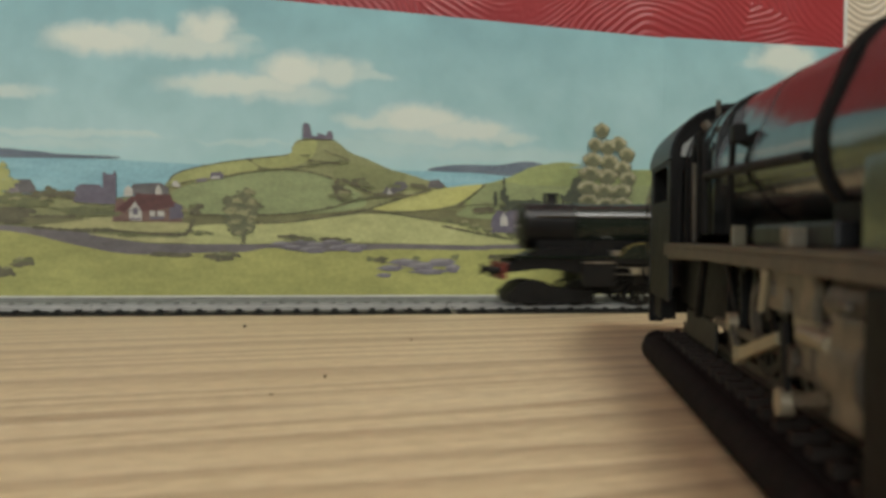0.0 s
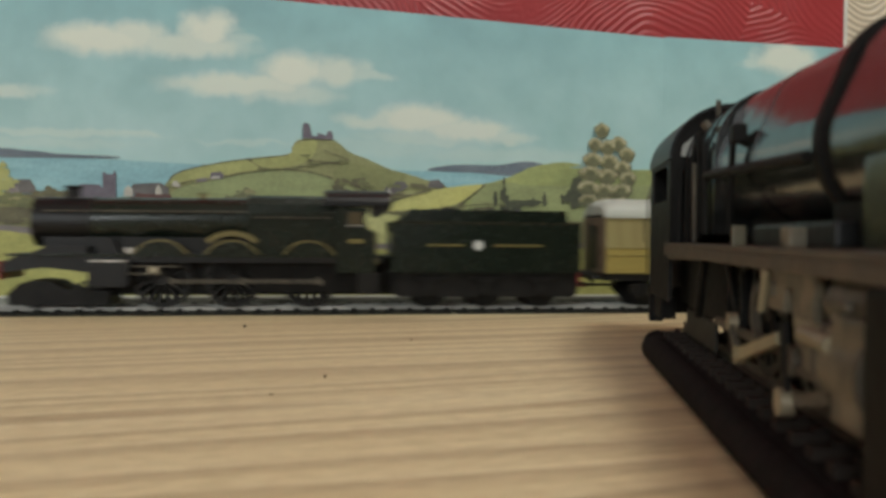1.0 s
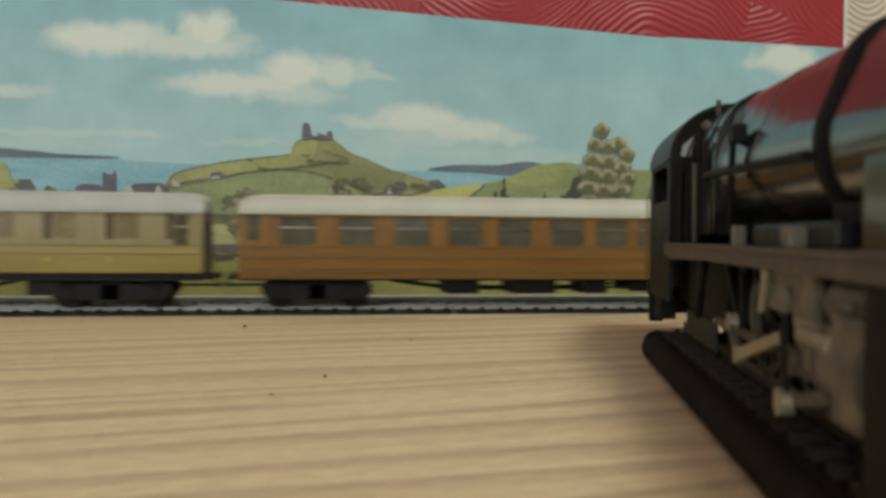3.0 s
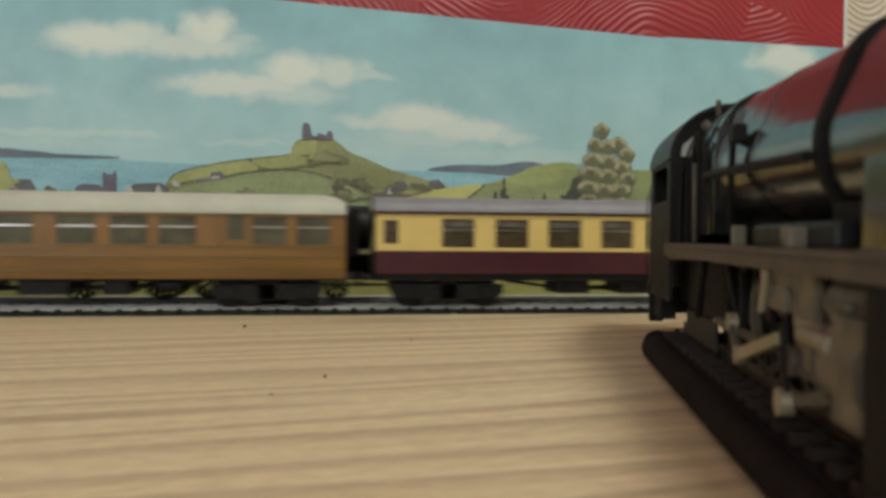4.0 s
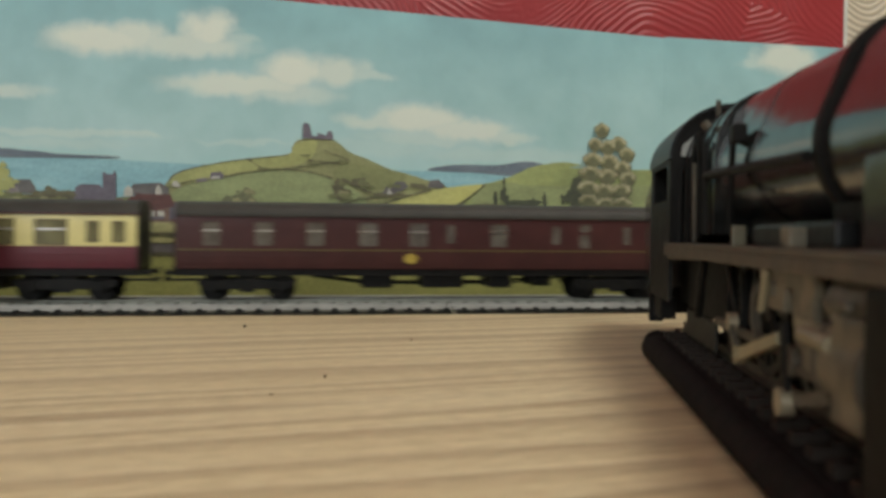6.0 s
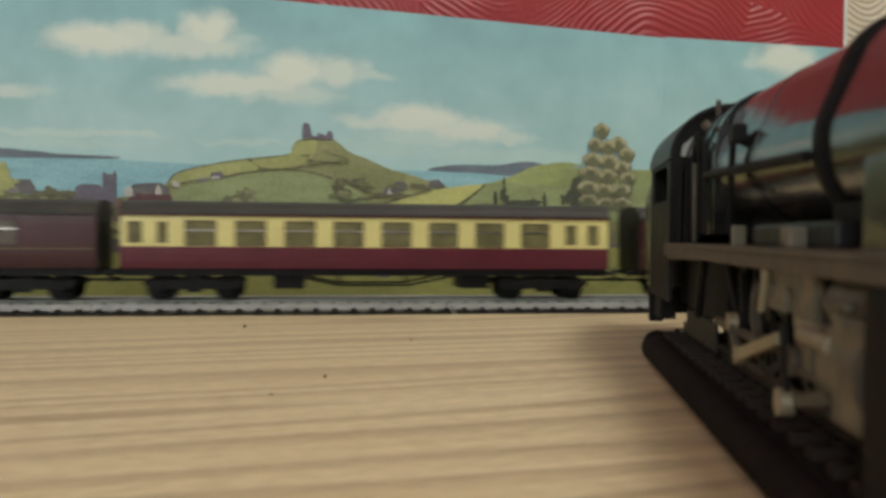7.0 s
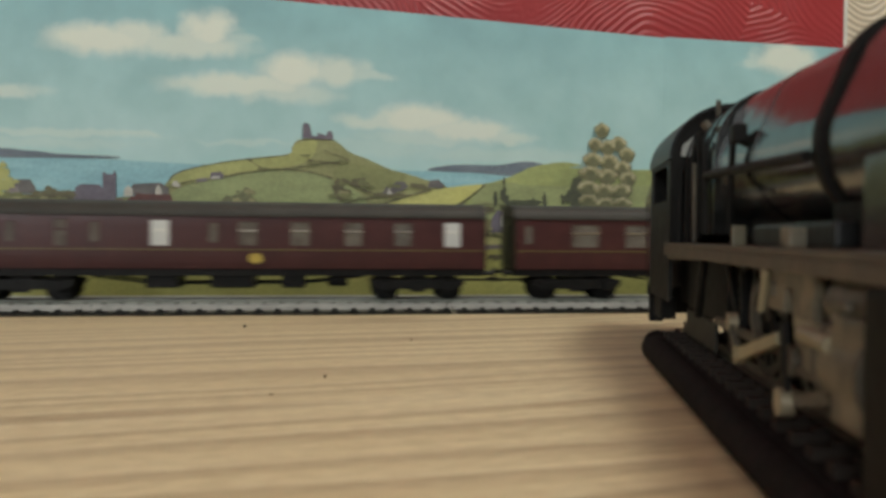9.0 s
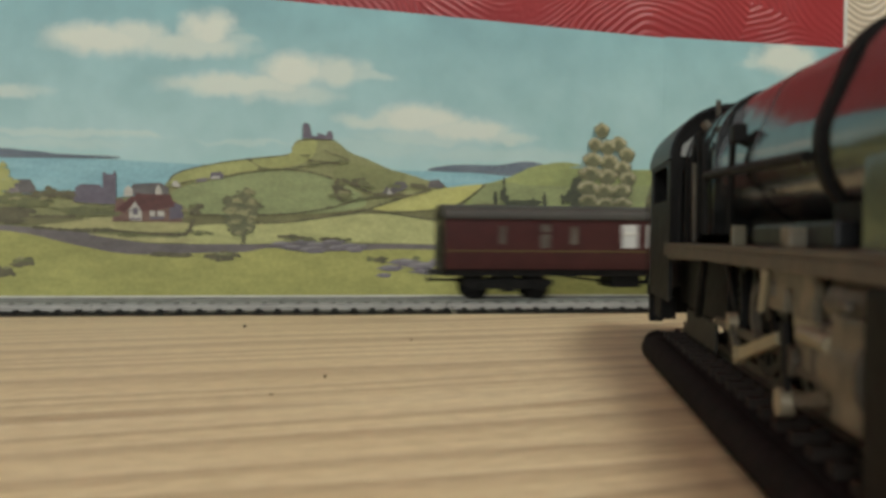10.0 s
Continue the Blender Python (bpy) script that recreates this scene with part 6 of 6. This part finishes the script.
part("boiler_support", box(0.126, 0.205, -0.0050, 0.0050, 0.0345, 0.0420), "deep_black", near)
# cab: front plate with windows, sides with openings, arched roof
front = [(math.cos(a) * 0.0167, 0.0590 + math.sin(a) * 0.0150) for a in [math.pi * k / 20 for k in range(21)]] + [(-0.0167, 0.0340), (0.0167, 0.0340)]
part("cab_front", extrude(front, 0.2440, 0.2450), "deep_black", near)
for s in (-1, 1):
    part("cab_window", extrude([(s * 0.0110, 0.0595), (s * 0.0140, 0.0600), (s * 0.0135, 0.0630), (s * 0.0105, 0.0655)], 0.2434, 0.2439), "glass_pale", near, "pale cab front window")
    part("cab_side", panel(0.2450, 0.2860, 0.0190, 0.0610, [(0.2500, 0.2810, 0.0478, 0.0580)], (lambda z, s=s: s * 0.0167), -s * 0.0009), "dusty_black", near)
    part("cab_step", box(0.262, 0.276, *sorted((s * 0.0120, s * 0.0165)), 0.0125, 0.0190, 0.0004), "deep_black", near)
    part("cab_handrail", tube(0.0004, (0.2436, s * 0.0105, 0.047), (0.2436, s * 0.0105, 0.058), 8), "dusty_black", near)
part("cab_roof", extrude([(math.cos(a) * 0.0172, 0.0592 + math.sin(a) * 0.0153) for a in [math.pi * k / 20 for k in range(21)]] + [(math.cos(a) * 0.0163, 0.0592 + math.sin(a) * 0.0144) for a in [math.pi * k / 20 for k in range(20, -1, -1)]], 0.2430, 0.2875), "black", near, smooth=False)
part("cab_back", box(0.2850, 0.2860, -0.0157, 0.0157, 0.0340, 0.0600), "deep_black", near)
part("cab_floor", box(0.2450, 0.2860, -0.0160, 0.0160, 0.0330, 0.0345), "black", near)

# frames, wheels, cylinders and valve gear
part("frame", box(0.055, 0.285, -0.0070, 0.0070, 0.0165, 0.0345), "deep_black", near)
part("firebox_ash_pan", box(0.190, 0.240, -0.0120, 0.0120, 0.0180, 0.0345), "deep_black", near)
near_driver, near_small = wheel_mesh(0.0130, spokes=16, material="dusty_black"), wheel_mesh(0.0066, spokes=10, material="dusty_black")
for name, me, r, places in (("driving_wheelset", near_driver, 0.0130, (0.134, 0.163, 0.192)), ("bogie_wheelset", near_small, 0.0066, (0.080, 0.108, 0.232))):
    for u in places:
        ob = new(name, me)
        ob.parent, ob.location = near, (u, 0, NEAR_RAIL + r)
for s in (-1, 1):
    part("cylinder", tube(0.0066, (0.0970, s * 0.0112, 0.0216), (0.1120, s * 0.0112, 0.0216), 28), "cylinder_tan", near, "grimy brown cylinder")
    for u in (0.0962, 0.1112):
        part("cylinder_cover", tube(0.0069, (u, s * 0.0112, 0.0216), (u + 0.0012, s * 0.0112, 0.0216), 28), "dirty_metal", near)
    part("valve_chest", tube(0.0036, (0.0965, s * 0.0128, 0.0290), (0.1125, s * 0.0128, 0.0290), 20), "cylinder_tan", near)
    part("cylinder_casing", box(0.0970, 0.1075, *sorted((s * 0.0080, s * 0.0172)), 0.0150, 0.0283, 0.0008), "cylinder_tan", near)
    ya, yb = sorted((s * 0.0150, s * 0.0172))
    part("motion_bracket", panel(0.1160, 0.1440, 0.0262, 0.0324, [(0.1258, 0.1300, 0.0248, 0.0298), (0.1345, 0.1372, 0.0282, 0.0306)], (lambda z, s=s: s * 0.0165), -s * 0.0012), "cylinder_tan", near)
    part("motion_bracket_leg", extrude([(0.1160, 0.0262), (0.1252, 0.0262), (0.1240, 0.0225), (0.1180, 0.0205), (0.1160, 0.0215)], *sorted((s * 0.0153, s * 0.0165)), "y"), "cylinder_tan", near)
    part("front_step", box(0.0860, 0.0955, *sorted((s * 0.0100, s * 0.0176)), 0.0090, 0.0320, 0.0004), "deep_black", near)
    part("steam_chest_plate", box(0.1010, 0.1090, *sorted((s * 0.0166, s * 0.0176)), 0.0286, 0.0300, 0.0003), "dirty_metal", near)
    part("radius_arm", tube(0.0012, (0.1070, s * 0.0172, 0.0242), (0.1180, s * 0.0172, 0.0244), 10), "rod_metal", near)
    part("link_bush", tube(0.0023, (0.1255, s * 0.0150, 0.0196), (0.1255, s * 0.0172, 0.0196), 16), "dirty_metal", near)
    part("union_link", extrude([(0.1085, 0.0165), (0.1100, 0.0182), (0.1255, 0.0150), (0.1250, 0.0132)], *sorted((s * 0.0160, s * 0.0168)), "y"), "dirty_metal", near)
    part("bogie_frame", extrude([(0.0700, 0.0130), (0.1180, 0.0130), (0.1200, 0.0165), (0.1140, 0.0185), (0.0700, 0.0185)], *sorted((s * 0.0100, s * 0.0118)), "y"), "deep_black", near)
    part("slide_bar", box(0.1040, 0.1250, ya, yb - 0.0006, 0.0247, 0.0260, 0.0002), "rod_metal", near)
    part("slide_bar", box(0.1040, 0.1250, ya, yb - 0.0006, 0.0182, 0.0194, 0.0002), "dirty_metal", near)
    part("crosshead", box(0.1130, 0.1190, ya, yb, 0.0196, 0.0246, 0.0005), "cylinder_tan", near)
    d = bmesh.new()
    a, c = Vector((0.1550, s * 0.0172, 0.0164)), Vector((0.1292, s * 0.0172, 0.0224))
    for k in range(1):
        w = (c - a).normalized()
        q = Vector((-w.z, 0, w.x)) * 0.00115
        prof = [(a.x - q.x, a.z - q.z), (c.x - q.x * 0.8, c.z - q.z * 0.8), (c.x + q.x * 0.8, c.z + q.z * 0.8), (a.x + q.x, a.z + q.z)]
        merge(d, extrude(prof, *sorted((s * 0.0166, s * 0.0178)), "y"))
    tube(0.0016, (0.1550, s * 0.0164, 0.0164), (0.1550, s * 0.0181, 0.0164), 16, bm=d)
    part("connecting_rod", d, "rod_pale", near, "pale metal connecting rod")
    part("return_crank", extrude([(0.1540, 0.0164), (0.1562, 0.0164), (0.1612, 0.0215), (0.1596, 0.0222)], *sorted((s * 0.0172, s * 0.0181)), "y"), "dirty_metal", near)
    part("crank_pin", tube(0.0017, (0.1604, s * 0.0165, 0.0217), (0.1604, s * 0.0182, 0.0217), 16), "rod_metal", near)
    part("combination_lever", extrude([(0.1245, 0.0137), (0.1268, 0.0137), (0.1278, 0.0250), (0.1262, 0.0250)], *sorted((s * 0.0168, s * 0.0177)), "y"), "deep_black", near)
    part("drop_link_pin", tube(0.0021, (0.1259, s * 0.0164, 0.0137), (0.1259, s * 0.0184, 0.0137), 16), "rod_metal", near, "pale round pin end")
    part("coupling_rod", box(0.132, 0.194, *sorted((s * 0.0128, s * 0.0140)), 0.0180, 0.0197, 0.0003), "dirty_metal", near)
    part("expansion_link", arch(0.1460, 0.0245, 0.0052, 0.0016, *sorted((s * 0.0150, s * 0.0164)), radians(-70), radians(70)), "dirty_metal", near)
    part("radius_rod", box(0.1060, 0.1500, *sorted((s * 0.0144, s * 0.0156)), 0.0282, 0.0294, 0.0003), "dirty_metal", near)
    part("guard_plate", box(0.1990, 0.2380, *sorted((s * 0.0120, s * 0.0128)), 0.0108, 0.0178, 0.0004), "grimy_grey", near)
    part("injector_pipe", tube(0.0010, (0.196, s * 0.0160, 0.0320), (0.205, s * 0.0156, 0.0190), 10), "dusty_black", near)

for s in (-1, 1):
    # drain cocks, feed pipe, brake hangers and lamp irons along the side
    part("feed_pipe", tube(0.0007, (0.150, s * 0.0168, 0.0335), (0.2430, s * 0.0168, 0.0318), 10), "dirty_metal", near)
    part("sand_pipe", tube(0.0006, (0.148, s * 0.0150, 0.0330), (0.1485, s * 0.0110, 0.0140), 8), "dusty_black", near)
    part("sand_pipe", tube(0.0006, (0.178, s * 0.0150, 0.0330), (0.1775, s * 0.0110, 0.0140), 8), "dusty_black", near)
    part("brake_hanger", extrude([(0.1770, 0.0140), (0.1790, 0.0140), (0.1800, 0.0300), (0.1785, 0.0300)], *sorted((s * 0.0105, s * 0.0118)), "y"), "dusty_black", near)
    part("lubricator", box(0.1280, 0.1330, *sorted((s * 0.0130, s * 0.0165)), 0.0357, 0.0388, 0.0004), "cylinder_tan", near)
    part("lifting_link", tube(0.0007, (0.1380, s * 0.0170, 0.0322), (0.1400, s * 0.0172, 0.0255), 8), "rod_metal", near)
    part("drain_cock", tube(0.0008, (0.0930, s * 0.0150, 0.0160), (0.0930, s * 0.0160, 0.0128), 8), "rod_metal", near)
    part("cab_pipe", tube(0.0006, (0.2432, s * 0.0142, 0.0360), (0.2432, s * 0.0140, 0.0560), 8), "dusty_black", near)

near_tender = thing("tender", "glossy black tender coupled behind the standing locomotive", "tender", "tenders", STAND @ pose(0.2885, 0.0, 0, rz=-5.0))
tank = [(-0.0165, 0.0205), (0.0165, 0.0205), (0.0165, 0.0520), (0.0150, 0.0575), (-0.0150, 0.0575), (-0.0165, 0.0520)]
part("tank", extrude(tank, 0.0, 0.060), "mirror_black", near_tender)
part("frame", box(0.002, 0.058, -0.0130, 0.0130, 0.0120, 0.0205), "deep_black", near_tender)
part("step", box(0.001, 0.010, 0.0120, 0.0165, 0.0090, 0.0205, 0.0004), "deep_black", near_tender)
near_wheel = wheel_mesh(0.0075)
for u in (0.012, 0.030, 0.048):
    ob = new("wheelset", near_wheel)
    ob.parent, ob.location = near_tender, (u, 0, NEAR_RAIL + 0.0075)
    for s in (-1, 1):
        part("axlebox", box(u - 0.003, u + 0.003, *sorted((s * 0.0130, s * 0.0158)), 0.0150, 0.0205, 0.0004), "dusty_black", near_tender)

# crumbs on the board
for x, y, r in ((-0.0281, 0.3455, 0.0007), (0.0024, 0.2227, 0.0004), (-0.0101, 0.1987, 0.0003), (0.0335, 0.2981, 0.0003)):
    b = bmesh.new()
    bmesh.ops.create_icosphere(b, subdivisions=1, radius=r)
    for v in b.verts:
        v.co.x *= 0.8 + 0.5 * abs(noise.noise(v.co * 900 + Vector((x * 50, 0, 0))))
    crumb = tagged(part("crumb", b, "dusty_black"), "tiny dark crumb of debris lying on the pine board", "debris", "crumbs on the board")
    crumb.location = (x, y, r * 0.85)

# ---------------------------------------------------------------- movement


def train_x(train, t):
    if train == TRAIN_B:
        lag = np.interp(t, (0, 4.0, 4.4, 4.8, 6.0, 7.0, 7.4, 8.0, 8.5, 9.0, 9.3, 9.7, 10), (12, 12, 8, 0, 0, 4, 1, 2.5, -4.5, -1, -2, 1, 4.3))
        return 0.2415 * t + float(lag) / 1000
    # the front train runs unevenly: it slows and picks up again on the way
    lag = np.interp(t, (0, 0.5, 0.7, 1.0, 1.3, 1.5, 2.0, 2.5, 2.7, 3.8, 4.0, 4.15, 4.65, 5.0, 5.3, 5.7, 6.5, 10), (5, 4, 5, 0, 3, 1, 1, 10.5, 11.5, 5, 7, 8, 13, 8, 4, 1.5, -2, -10))
    return -0.2222 * t + float(lag) / 1000


def motions():
    for ob, x0, train in PLACED:
        y = Y1 if train == TRAIN_A else Y2
        walk(ob, [(k / 10, pose(x0 + train_x(train, k / 10), y, FLOOR)) for k in range(0, 101)])
    for ob, x, r, train in ROLLING:
        walk(ob, [(k / 30, pose(x, 0, r - DROP, 0, math.degrees(train_x(train, k / 30) / r), 0)) for k in range(0, 301)])

    for ob, x, c, r, train, z in RODS:
        rows = []
        for k in range(0, 301):
            a = train_x(train, k / 30) / r
            rows.append((k / 30, pose(x + c * math.sin(a), 0, z - DROP + c * math.cos(a))))
        walk(ob, rows)


motions()
